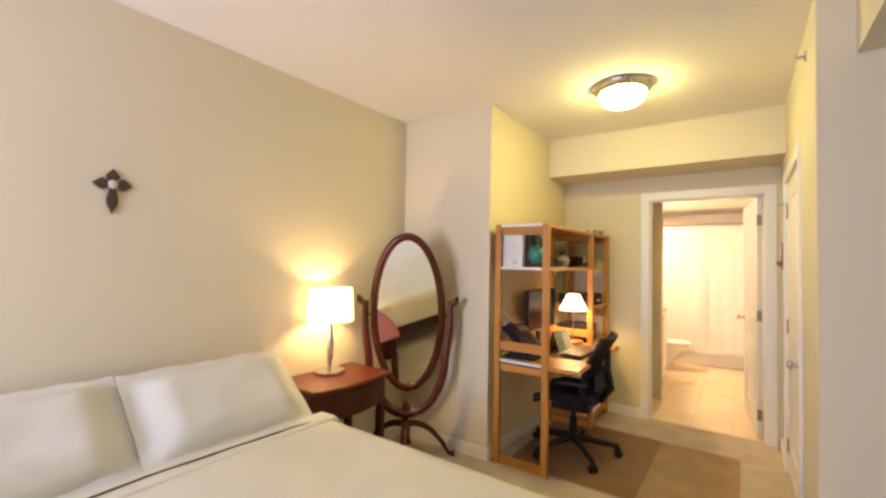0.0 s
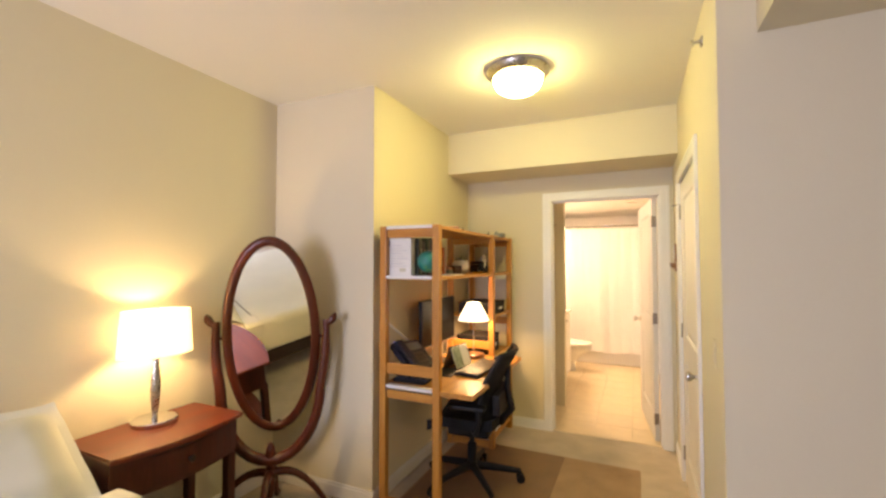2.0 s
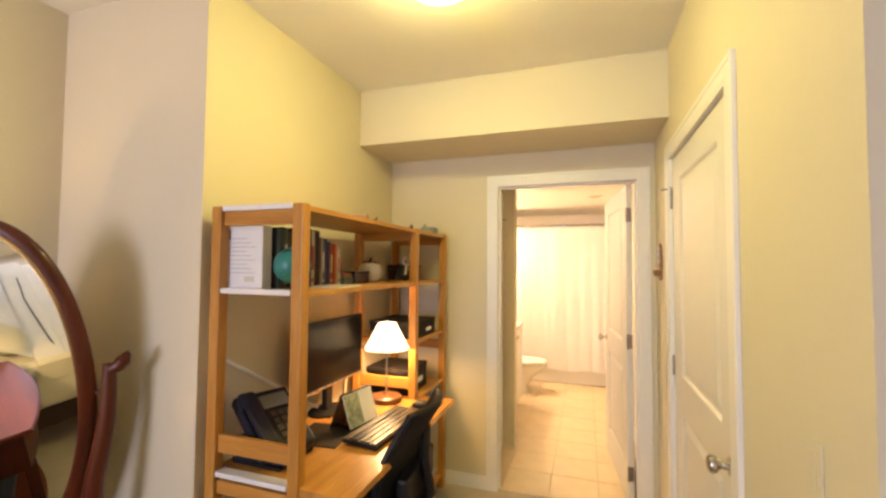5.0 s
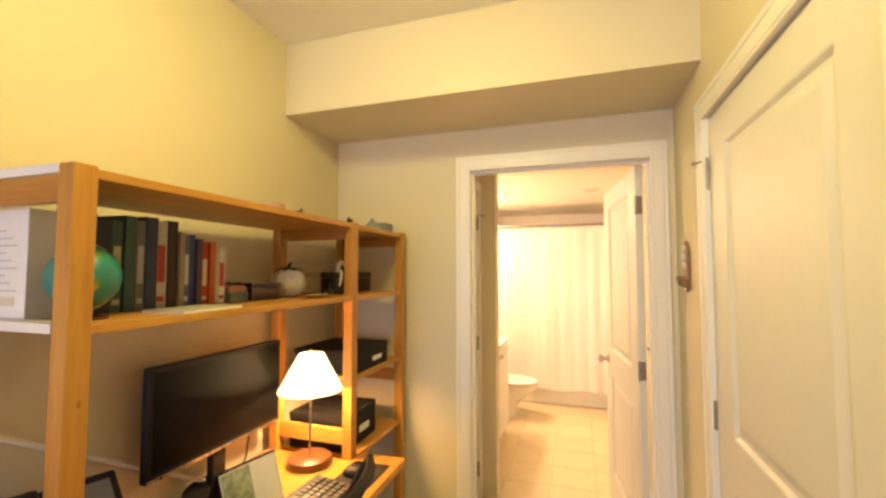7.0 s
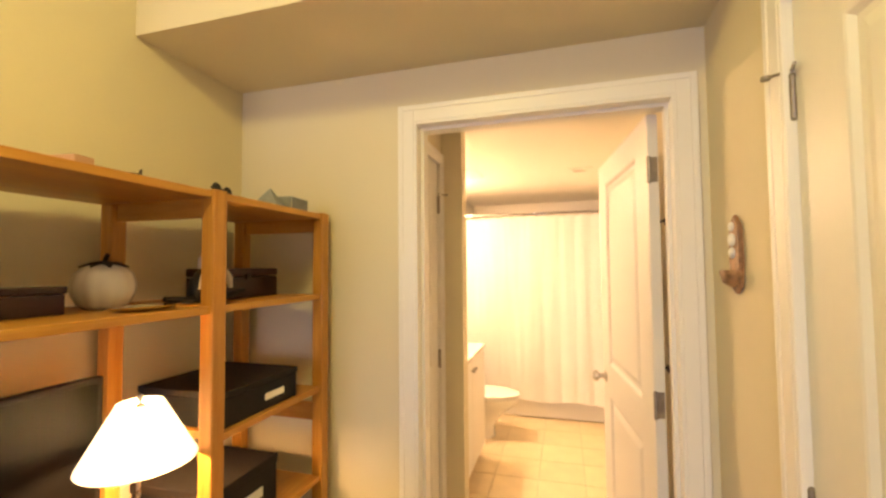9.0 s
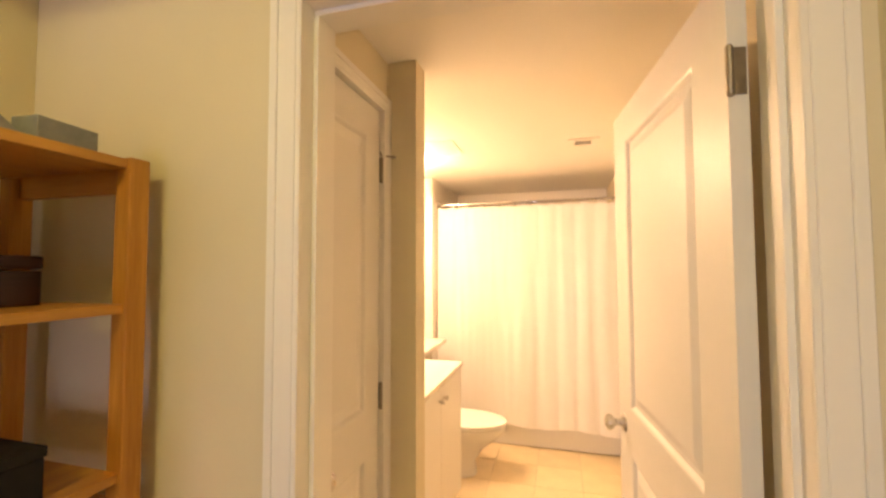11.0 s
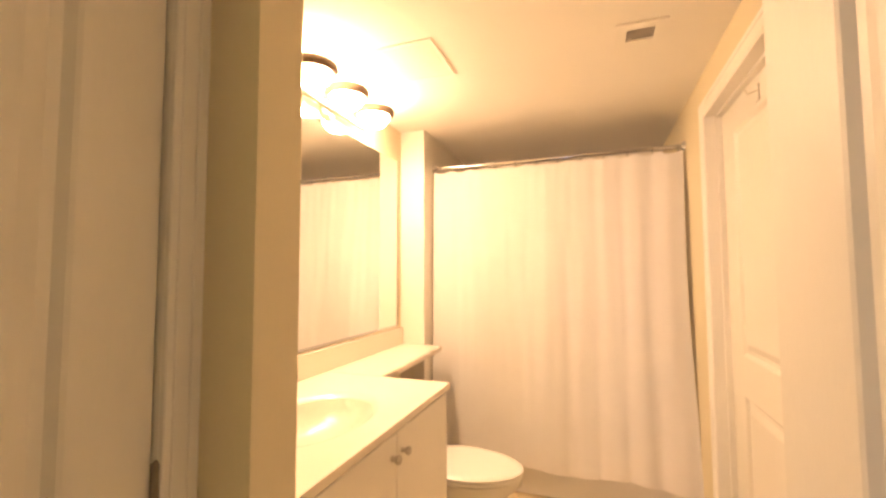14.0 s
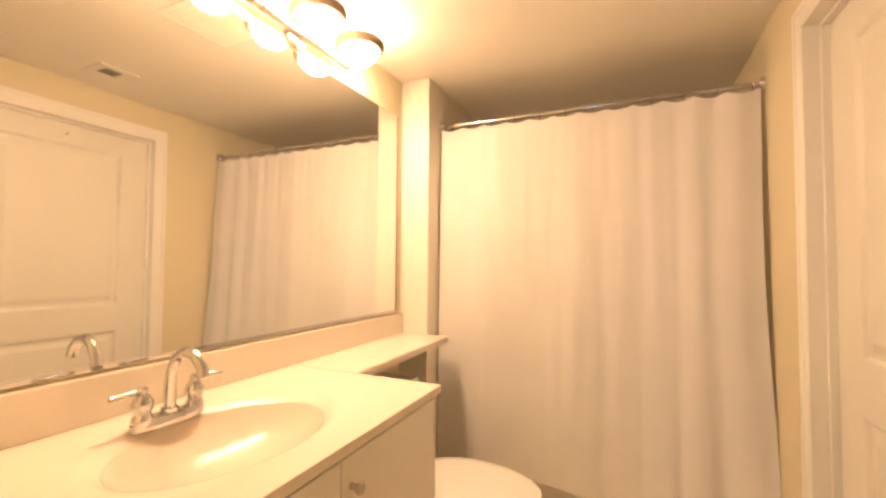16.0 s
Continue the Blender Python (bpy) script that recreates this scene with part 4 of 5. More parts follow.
tr = thing("tray", pose(-1.01, 3.18, SH), "small oval silvery tray on the shelf", "tray")
part("dish", lathe([(0, 0.002), (0.04, 0.002), (0.056, 0.008), (0.06, 0.0125), (0.057, 0.0125), (0.042, 0.006), (0, 0.005)], 32, 0.75, 1.35), M_CHROME, tr, "", True)

M_TAN = plain("pale_carving", (0.55, 0.48, 0.38), 0.5, var=0.12, scale=40)
fg = thing("bird_figurine", pose(-1.05, 3.395, SH), "small black and white carved bird on a long dark base", "figurine")
part("body", joined(lathe([(0, 0), (0.03, 0.004), (0.042, 0.03), (0.04, 0.06), (0.026, 0.085), (0.012, 0.1), (0, 0.1)], 20, 1, 1.2), lathe([(0, 0.085), (0.016, 0.09), (0.022, 0.108), (0.015, 0.125), (0, 0.13)], 16), tube([(0, -0.13, 0.02), (0, -0.06, 0.012), (0, 0.06, 0.014), (0, 0.15, 0.03)], lambda a: 0.012 - 0.005 * abs(2 * a - 1), 8)), M_BLACK, fg, "", True)
part("head", tube([(0.0, -0.012, 0.1), (0.002, -0.014, 0.125), (0.004, 0.0, 0.142), (0.008, 0.02, 0.14), (0.012, 0.03, 0.126)], lambda a: 0.013 - 0.007 * a, 10), M_TAN, fg, "pale curved neck and beak", True)
for s in (-1, 1):
    part("white_wing", tube([(0.012, s * 0.012, 0.106), (0.03, s * 0.034, 0.096), (0.038, s * 0.048, 0.072), (0.036, s * 0.056, 0.042)], lambda a: 0.004 + 0.007 * math.sin(0.4 + 2.4 * a), 10, 0.6), M_TAN, fg, "", True)

ch = thing("small_chest", pose(-1.135, 3.605, SH), "dark wooden keepsake chest on the shelf", "chest")
part("body", box(-0.05, 0.05, -0.152, 0.152, 0, 0.07, 0.003), M_LACQ, ch)
part("lid", box(-0.052, 0.052, -0.155, 0.155, 0.072, 0.1, 0.008), M_LACQ, ch)
part("clasp", box(0.053, 0.056, -0.012, 0.012, 0.06, 0.082, 0.001), M_IRON, ch)

# things on top of the shelving
single("wooden_block", box(-0.055, 0.055, -0.025, 0.025, 0, 0.068, 0.003), plain("pink_wood", (0.5, 0.3, 0.2), 0.6, var=0.1), "pinkish wooden block on the shelf top", "ornament", pose(-1.21, 3.13, TOP, 0, 0, 8))
br = thing("trinket", pose(-1.19, 3.29, TOP), "small dark metal trinket on the shelf top", "trinket")
part("base", lathe([(0, 0), (0.036, 0), (0.034, 0.03), (0.028, 0.05), (0.012, 0.06), (0, 0.062)], 16, 0.7, 1.4), M_IRON, br, "", True)
part("spike", tube([(0, 0.01, 0.056), (0.003, 0.014, 0.074)], lambda a: 0.006 - 0.003 * a, 6), M_IRON, br)
# sunglasses, folded, with dark lenses
gls = thing("folded_glasses", pose(-1.0, 3.4, TOP, 0, 0, 20), "folded black sunglasses on the shelf top", "glasses")
part("frame_front", joined(tube([(0.0, -0.035 + 0.024 * math.cos(a), 0.018 + 0.016 * math.sin(a)) for a in [k * math.pi / 8 for k in range(16)]], 0.0028, 6, 1, True), tube([(0.0, 0.035 + 0.024 * math.cos(a), 0.018 + 0.016 * math.sin(a)) for a in [k * math.pi / 8 for k in range(16)]], 0.0028, 6, 1, True), tube([(0, -0.011, 0.022), (0, 0.011, 0.022)], 0.0028, 6)), M_BLACK, gls)
for s in (-1, 1):
    part("lens", box(-0.0012, 0.0012, s * 0.035 - 0.021, s * 0.035 + 0.021, 0.005, 0.031, 0.0004), M_SCREEN, gls, "dark lens")
part("temple", joined(tube([(-0.004, -0.06, 0.02), (-0.012, 0.06, 0.014)], 0.0028, 6), tube([(-0.004, 0.06, 0.022), (-0.018, -0.055, 0.012)], 0.0028, 6)), M_BLACK, gls)
M_GREYSTONE = plain("grey_stone", (0.24, 0.25, 0.25), 0.7, var=0.12, scale=40, bump=0.3, bump_scale=150)
pyb = bmesh.new()
pv = [pyb.verts.new(c) for c in ((-0.042, -0.042, 0), (0.042, -0.042, 0), (0.042, 0.042, 0), (-0.042, 0.042, 0), (0, 0, 0.064))]
for f in ((3, 2, 1, 0), (0, 1, 4), (1, 2, 4), (2, 3, 4), (3, 0, 4)):
    pyb.faces.new([pv[k] for k in f])
single("stone_pyramid", pyb, M_GREYSTONE, "small grey stone pyramid on the shelf top", "ornament", pose(-0.995, 3.6, TOP, 0, 0, 12))
single("stone_block", box(-0.03, 0.03, -0.055, 0.055, 0, 0.045, 0.003), M_GREYSTONE, "small grey stone block on the shelf top", "ornament", pose(-0.99, 3.715, TOP, 0, 0, 5))
single("green_case", box(-0.025, 0.025, -0.05, 0.05, 0, 0.014, 0.004), plain("olive_plastic", (0.3, 0.32, 0.08), 0.5), "flat olive-green case on the shelf top", "case", pose(-1.02, 3.5, TOP, 0, 0, 10))


def storage_box(m, w, d, h, label):
    """A lidded storage box whose front, with its label holder, faces +x."""
    b = thing("storage_box", m, label, "box", "storage boxes on the shelving")
    mb = M_BOXBLACK
    part("body", box(-d, 0, -w / 2, w / 2, 0, h * 0.8, 0.003), mb, b)
    part("lid", box(-d - 0.003, 0.003, -w / 2 - 0.003, w / 2 + 0.003, h * 0.8 + 0.001, h, 0.003), mb, b)
    part("label_holder", box(0.0, 0.002, w / 2 - 0.16, w / 2 - 0.07, h * 0.3, h * 0.5), M_PAPER, b, "white paper label")
    return b


M_BOXBLACK = plain("black_cardboard", (0.012, 0.01, 0.009), 0.65, var=0.15, scale=20, bump=0.1, spec=0.2)
storage_box(pose(-0.955, 3.53, 1.062), 0.33, 0.3, 0.1, "flat black cardboard storage box with white label")
storage_box(pose(-0.99, 3.5, 0.735), 0.28, 0.28, 0.15, "black cardboard storage box with label and lid")

# monitor
mo = thing("monitor", pose(-1.25, 2.975, DT), "black flat-screen computer monitor, switched off", "monitor")
part("housing", box(-0.03, 0, -0.288, 0.288, 0.135, 0.475, 0.006), M_BLACK, mo)
part("screen", box(-0.001, 0.0012, -0.272, 0.272, 0.158, 0.46), M_SCREEN, mo, "dark glossy screen")
part("bezel_strip", box(-0.002, 0.003, -0.286, 0.286, 0.137, 0.146, 0.001), M_NICKEL, mo)
part("neck", box(-0.05, -0.022, -0.03, 0.03, 0.01, 0.24, 0.006), M_BLACK, mo)
part("foot", lathe([(0, 0), (0.12, 0), (0.118, 0.008), (0.04, 0.014), (0, 0.014)], 32, 0.75, 1.0, (-0.03, 0, 0)), M_BLACK, mo, "", True)
single("power_cable", tube([(-1.29, 3.1, 0.95), (-1.285, 3.13, 0.86), (-1.27, 3.1, 0.79), (-1.25, 3.02, 0.75), (-1.22, 2.95, 0.748), (-1.2, 2.86, 0.748)], 0.003, 6), M_BLACK, "black cable hanging behind the monitor", "cable", None, True)

# thin white tube slanting down along the wall to the desk top
single("leaning_rod", tube([(-1.368, 2.345, 1.146), (-1.352, 2.66, 0.947), (-1.34, 2.975, 0.75)], 0.007, 8), M_WHITE, "thin white strip slanting down the wall above the desk", "rod", None, True)

dlp = thing("desk_lamp", pose(-1.068, 3.221, DT), "small lit desk lamp with white cone shade", "desk lamp")
M_WOODBASE = plain("turned_brown_wood", (0.13, 0.055, 0.022), 0.35, var=0.2, scale=30)
part("base", lathe([(0, 0), (0.084, 0), (0.087, 0.006), (0.085, 0.028), (0.077, 0.034), (0.01, 0.036), (0, 0.036)], 32), M_WOODBASE, dlp, "round turned wooden base", True)
part("stem", lathe([(0.0045, 0.02), (0.0045, 0.41), (0.011, 0.414), (0.011, 0.424), (0.005, 0.428)], 12), M_NICKEL, dlp, "", True)
part("shade", lathe([(0.126, 0.29), (0.124, 0.295), (0.05, 0.432), (0.047, 0.432), (0.121, 0.293)], 40), M_SHADE_W, dlp, "glowing white cone shade", True)
part("finial", lathe([(0.003, 0.42), (0.003, 0.436), (0.007, 0.441), (0.005, 0.449), (0, 0.452)], 10), M_NICKEL, dlp, "", True)

kb = thing("keyboard", pose(-0.885, 2.865, DT, 0, 0, -4), "black computer keyboard with rows of keys", "keyboard")
part("body", turned(box(-0.085, 0.085, -0.235, 0.235, 0.0, 0.018, 0.004), pose(0, 0, 0.006, 0, 3)), M_BLACK, kb)
M_KEY = plain("dark_keys", (0.06, 0.055, 0.05), 0.32, var=0.1)
keys = bmesh.new()
for r in range(5):
    for c in range(20):
        x, y = 0.066 - r * 0.0285, -0.224 + c * 0.0224
        z = 0.021 - 0.052 * x
        add_box(keys, x - 0.0105, x + 0.0105, y, y + 0.0175, z, z + 0.009)
tagged(part("keys", keys, M_KEY, kb, "dark rectangular keys"), kind="stuff")
single("mouse_pad", box(-0.075, 0.075, -0.09, 0.09, 0, 0.003, 0.001), M_BLACK, "thin dark mouse pad on the desk", "mouse pad", pose(-0.83, 3.21, DT))
mz = thing("computer_mouse", pose(-0.845, 3.19, DT + 0.003), "small black computer mouse", "mouse")
part("shell", lathe([(0.0, 0.0), (0.03, 0.0), (0.031, 0.008), (0.026, 0.02), (0.014, 0.03), (0, 0.033)], 20, 1.7, 1.0), M_BLACK, mz, "", True)
part("wheel", turned(lathe([(0, -0.003), (0.008, -0.003), (0.008, 0.003), (0, 0.003)], 12), Matrix.Translation((-0.028, 0, 0.025)) @ pose(0, 0, 0, 90)), M_NICKEL, mz)

M_PHONE = plain("phone_plastic", (0.014, 0.016, 0.028), 0.4, var=0.15, scale=20, spec=0.3)
cal = thing("desk_calendar", pose(-1.06, 2.875, DT, 0, 0, -10) @ Matrix.Scale(1.2, 4), "standing tent desk calendar with a photo page", "calendar")
part("front_leaf", turned(box(-0.003, 0, -0.086, 0.086, 0.004, 0.136), pose(0.05, 0, 0, 0, -20)), M_BLACK, cal)
part("back_leaf", turned(box(0, 0.003, -0.09, 0.09, 0, 0.14), pose(-0.05, 0, 0, 0, 20)), M_BLACK, cal)
part("page", turned(box(0.0, 0.0015, -0.084, 0.084, 0.01, 0.134), pose(0.0505, 0, 0, 0, -20)), M_PAPER, cal)
part("photo", turned(box(0.001, 0.0024, -0.082, 0.0, 0.012, 0.132), pose(0.0505, 0, 0, 0, -20)), plain("photo_print", (0.3, 0.34, 0.24), 0.4, var=0.35, scale=30), cal)
# added black slab: stands for the telephone's dark bulk and its shadow
single("desk_pad", box(-0.11, 0.12, -0.12, 0.12, 0, 0.004, 0.001), M_BLACK, "flat black slab standing for the shadow beside the telephone", "desk pad", pose(-1.12, 2.7, DT, 0, 0, 6))
single("document_folder", box(-0.11, 0.11, -0.1, 0.1, 0, 0.012, 0.002), M_PHONE, "flat dark blue-black folder in the letter tray", "folder", pose(-1.16, 2.45, DT + 0.0225, 0, 0, 3))

ph = thing("desk_phone", pose(-1.2, 2.46, DT + 0.035, 0, 0, -18) @ Matrix.Diagonal((1.25, 1.25, 1.35, 1)), "dark blue-black office telephone with handset", "telephone")
part("stand", prism([(-0.09, -0.085), (0.06, -0.085), (0.06, 0.085), (-0.09, 0.085)], 0, 0.03, 0.004), M_PHONE, ph)
up = pose(0, 0, 0.03, 0, 35)
part("body", turned(box(-0.12, 0.1, -0.09, 0.09, 0.03, 0.06, 0.008), up), M_PHONE, ph)
part("handset", turned(joined(box(-0.105, 0.085, -0.085, -0.04, 0.072, 0.09, 0.008), box(-0.11, -0.06, -0.088, -0.037, 0.056, 0.086, 0.01), box(0.04, 0.09, -0.088, -0.037, 0.056, 0.086, 0.01)), up), M_PHONE, ph, "blue-black handset")
part("display", turned(box(-0.1, -0.05, -0.02, 0.075, 0.06, 0.063, 0.002), up), plain("phone_display", (0.2, 0.21, 0.2), 0.2), ph, "grey display")
keys_bm = boxes(*[(-0.035 + 0.026 * r, -0.017 + 0.026 * r, -0.01 + 0.026 * c, 0.01 + 0.026 * c, 0.06, 0.065) for r in range(4) for c in range(3)])
tagged(part("keypad", turned(keys_bm, up), M_KEY, ph), kind="stuff")
part("indicator", turned(box(-0.12, -0.112, -0.075, -0.05, 0.06, 0.066, 0.001), up), glow("blue_led", (0.1, 0.2, 1.0), 2.0), ph, "small blue light")
single("letter_tray", boxes((-0.12, 0.1, -0.1, 0.1, 0.0, 0.004), (-0.12, -0.116, -0.1, 0.1, 0.004, 0.02), (-0.12, 0.1, 0.096, 0.1, 0.004, 0.02), (-0.12, 0.1, -0.1, -0.096, 0.004, 0.012)), M_BLACK, "shallow black letter tray on the desk", "tray", pose(-1.17, 2.46, DT + 0.0005))

# things under and beside the desk
pr = thing("paper_shredder", pose(-0.98, 3.6, 0.09), "pale grey office machine on the lowest shelf", "office machine")
part("body", box(-0.14, 0.02, -0.15, 0.13, 0, 0.2, 0.012), M_WHITE, pr)
part("slot", box(-0.09, -0.02, -0.11, 0.09, 0.199, 0.203, 0.001), M_BLACK, pr)

# ---- office chair ----
oc = thing("office_chair", pose(-0.912, 2.77, 0.013, 0, 0, 4), "black mesh swivel office chair on castors", "office chair")
for k in range(5):
    a = radians(-52 + 72 * k)
    c, s = math.cos(a), math.sin(a)
    part("base_arm", tube([(0.03 * c, 0.03 * s, 0.115), (0.12 * c, 0.12 * s, 0.105), (0.23 * c, 0.23 * s, 0.088), (0.325 * c, 0.325 * s, 0.074)], lambda q: 0.03 - 0.012 * q, 10, 0.8), M_BLACK, oc, "", True)
    cast = joined(*[turned(lathe([(0, -0.01), (0.024, -0.01), (0.028, -0.006), (0.028, 0.006), (0.024, 0.01), (0, 0.01)], 18), Matrix.Translation((0.325 * c - d * s, 0.325 * s + d * c, 0.028)) @ pose(0, 0, 0, 0, 0, math.degrees(a)) @ pose(0, 0, 0, 90)) for d in (-0.017, 0.017)])
    part("castor", cast, M_BLACK, oc, "twin-wheel black castor", True)
    part("castor_stem", lathe([(0.008, 0.03), (0.008, 0.07), (0.014, 0.072), (0, 0.075)], 10, at=(0.325 * c, 0.325 * s, 0)), M_BLACK, oc)
part("column", lathe([(0.03, 0.09), (0.03, 0.26), (0.018, 0.265), (0.018, 0.39), (0.04, 0.4), (0, 0.4)], 20), M_BLACK, oc, "gas lift column", True)
part("tilt_mechanism", box(-0.14, 0.14, -0.11, 0.11, 0.335, 0.4, 0.02), M_BLACK, oc)


def curved_panel(w, h, nx, nz, thick, shape):
    """A shell over a grid: shape(u, v) gives its place, u across and v along, both 0 to 1."""
    bm = bmesh.new()
    fr, bk = [], []
    for i in range(nx + 1):
        a, b = [], []
        for j in range(nz + 1):
            p, nrm = shape(i / nx, j / nz)
            a.append(bm.verts.new(p))
            b.append(bm.verts.new(Vector(p) - Vector(nrm) * thick))
        fr.append(a)
        bk.append(b)
    for g, flip in ((fr, False), (bk, True)):
        for a, b in zip(g, g[1:]):
            for k in range(nz):
                f = (a[k], b[k], b[k + 1], a[k + 1])
                bm.faces.new(tuple(reversed(f)) if flip else f)
    loop = lambda q: [r[0] for r in q] + q[-1][1:] + [r[-1] for r in reversed(q[:-1])] + list(reversed(q[0][1:-1]))
    e, g = loop(fr), loop(bk)
    for k in range(len(e)):
        m = (k + 1) % len(e)
        bm.faces.new((e[k], g[k], g[m], e[m]))
    bmesh.ops.recalc_face_normals(bm, faces=bm.faces)
    return bm


def seat_shape(u, v):
    x, y = 0.2 - 0.44 * v, (u - 0.5) * (0.5 - 0.06 * v)
    z = 0.465 + 0.03 * (2 * u - 1) ** 2 - 0.05 * max(0, v - 0.75) / 0.25 * 0.8 + 0.02 * max(0, 0.2 - v) / 0.2
    return (x, y, z), (0, 0, 1)


def back_shape(u, v):
    w = 0.44 + 0.06 * math.sin(math.pi * min(1, v * 1.2)) - 0.04 * v
    y = (u - 0.5) * w
    x = 0.185 + 0.095 * v + 0.05 * math.sin(v * math.pi * 1.1) * -1 - 0.05 * (2 * u - 1) ** 2
    return (x, y, 0.45 + 0.45 * v), (-0.95, 0, 0.3)


part("seat", curved_panel(0.5, 0.44, 12, 12, 0.065, seat_shape), M_MESH, oc, "black mesh seat", True)
part("backrest", curved_panel(0.46, 0.5, 12, 14, 0.018, back_shape), M_MESH, oc, "black mesh backrest", True)
edge_pts = [Vector(back_shape(u, v)[0]) for u, v in [(0, k / 10) for k in range(11)] + [(k / 8, 1) for k in range(1, 9)] + [(1, 1 - k / 10) for k in range(1, 11)] + [(1 - k / 8, 0) for k in range(1, 8)]]
part("back_frame", tube(edge_pts, 0.014, 8, 1, True), M_BLACK, oc, "", True)
part("spine", tube([(0.06, 0, 0.41), (0.2, 0, 0.43), (0.27, 0, 0.52), (0.245, 0, 0.66), (0.25, 0, 0.8)], lambda q: 0.03 - 0.01 * q, 10, 1.3), M_BLACK, oc, "", True)
part("lumbar_pad", box(0.185, 0.235, -0.19, 0.19, 0.52, 0.65, 0.015), M_BLACK, oc)
for s in (-1, 1):
    part("arm_post", tube([(0.05, s * 0.16, 0.41), (0.1, s * 0.26, 0.42), (0.13, s * 0.285, 0.5), (0.12, s * 0.285, 0.58)], 0.017, 8), M_BLACK, oc, "", True)
    part("arm_pad", box(-0.07, 0.17, s * 0.285 - 0.04, s * 0.285 + 0.04, 0.58, 0.605, 0.011), M_BLACK, oc)


# ---- bathroom ----
# vanity
VX, VY0, VY1, VZ = -0.672, YS1 + 0.001, 5.785, 0.885
van = thing("vanity_cabinet", pose(0, 0, 0), "white bathroom vanity cabinet with two doors", "cabinet")
VC = VX - 0.022
part("body", boxes((XM + 0.002, VC - 0.02, VY0 + 0.02, VY1 - 0.038, 0.1, VZ - 0.17), (XM + 0.002, VC - 0.02, VY0 + 0.002, VY0 + 0.02, 0.1, VZ - 0.026), (XM + 0.002, VC - 0.02, VY1 - 0.038, VY1 - 0.02, 0.1, VZ - 0.026), (XM + 0.002, VC - 0.08, VY0 + 0.002, VY1 - 0.02, 0.0, 0.1)), M_CABINET, van)
part("face_frame", boxes((VC - 0.02, VC, VY0 + 0.002, VY0 + 0.04, 0.1, VZ - 0.026), (VC - 0.02, VC, VY1 - 0.045, VY1 - 0.018, 0.1, VZ - 0.026), (VC - 0.02, VC, VY0 + 0.04, VY1 - 0.045, VZ - 0.07, VZ - 0.026), (VC - 0.02, VC, VY0 + 0.04, VY1 - 0.045, 0.1, 0.13)), M_CABINET, van)
vmid = 5.3
for y0, y1, ky in ((VY0 + 0.03, vmid - 0.002, vmid - 0.035), (vmid + 0.002, VY1 - 0.032, vmid + 0.035)):
    vd = part("cabinet_door", box(VC + 0.001, VC + 0.019, y0, y1, 0.12, VZ - 0.03, 0.003), M_CABINET, van)
    part("cabinet_knob", turned(lathe([(0, 0), (0.008, 0), (0.0065, 0.01), (0.012, 0.017), (0.014, 0.024), (0.01, 0.029), (0, 0.03)], 16), Matrix.Translation((VC + 0.019, ky, 0.79)) @ pose(0, 0, 0, 0, 90)), M_NICKEL, vd, "small round nickel knob", True)


def vanity_top():
    """Countertop with a moulded oval basin, and a narrow ledge that runs on over the toilet."""
    bm = bmesh.new()
    cx, cy, ax, ay = -0.955, 5.27, 0.175, 0.25
    n = 48
    rect = []
    x0, x1, y0, y1 = XM + 0.002, VX, VY0, VY1
    for k in range(n):
        a = 2 * math.pi * k / n
        dx, dy = math.cos(a), math.sin(a)
        s = min((x1 - cx) / dx if dx > 1e-6 else 9, (x0 - cx) / dx if dx < -1e-6 else 9, (y1 - cy) / dy if dy > 1e-6 else 9, (y0 - cy) / dy if dy < -1e-6 else 9)
        rect.append(Vector((cx + dx * s, cy + dy * s, VZ)))
    corners = [Vector((x, y, VZ)) for x in (x0, x1) for y in (y0, y1)]
    for c in corners:
        k = min(range(n), key=lambda q: (rect[q] - c).length)
        rect[k] = c
    rings = [[bm.verts.new(v) for v in rect]]
    for q, dz in ((1.16, 0.0), (1.09, -0.002), (1.03, -0.007), (0.97, -0.016), (0.89, -0.036), (0.77, -0.062), (0.58, -0.09), (0.3, -0.107), (0.1, -0.11)):
        rings.append([bm.verts.new((cx + ax * q * math.cos(2 * math.pi * k / n), cy + ay * q * math.sin(2 * math.pi * k / n), VZ + dz)) for k in range(n)])
    basin = bmesh.new()
    cut = 4
    inner = [[basin.verts.new(v.co) for v in ring] for ring in rings[cut:]]
    for into, loops in ((bm, rings[:cut + 1]), (basin, inner)):
        for a, b in zip(loops, loops[1:]):
            for k in range(n):
                m = (k + 1) % n
                into.faces.new((a[k], a[m], b[m], b[k]))
    basin.faces.new(inner[-1])
    bmesh.ops.recalc_face_normals(basin, faces=basin.faces)
    bmesh.ops.reverse_faces(basin, faces=[f for f in basin.faces if f.normal.z < -0.01])
    for ring in rings[cut + 1:]:
        for v in ring:
            bm.verts.remove(v)
    low = [bm.verts.new((v.co.x, v.co.y, VZ - 0.024)) for v in rings[0]]
    for k in range(n):
        m = (k + 1) % n
        bm.faces.new((rings[0][k], low[k], low[m], rings[0][m]))
    bmesh.ops.recalc_face_normals(bm, faces=bm.faces)
    return bm, basin


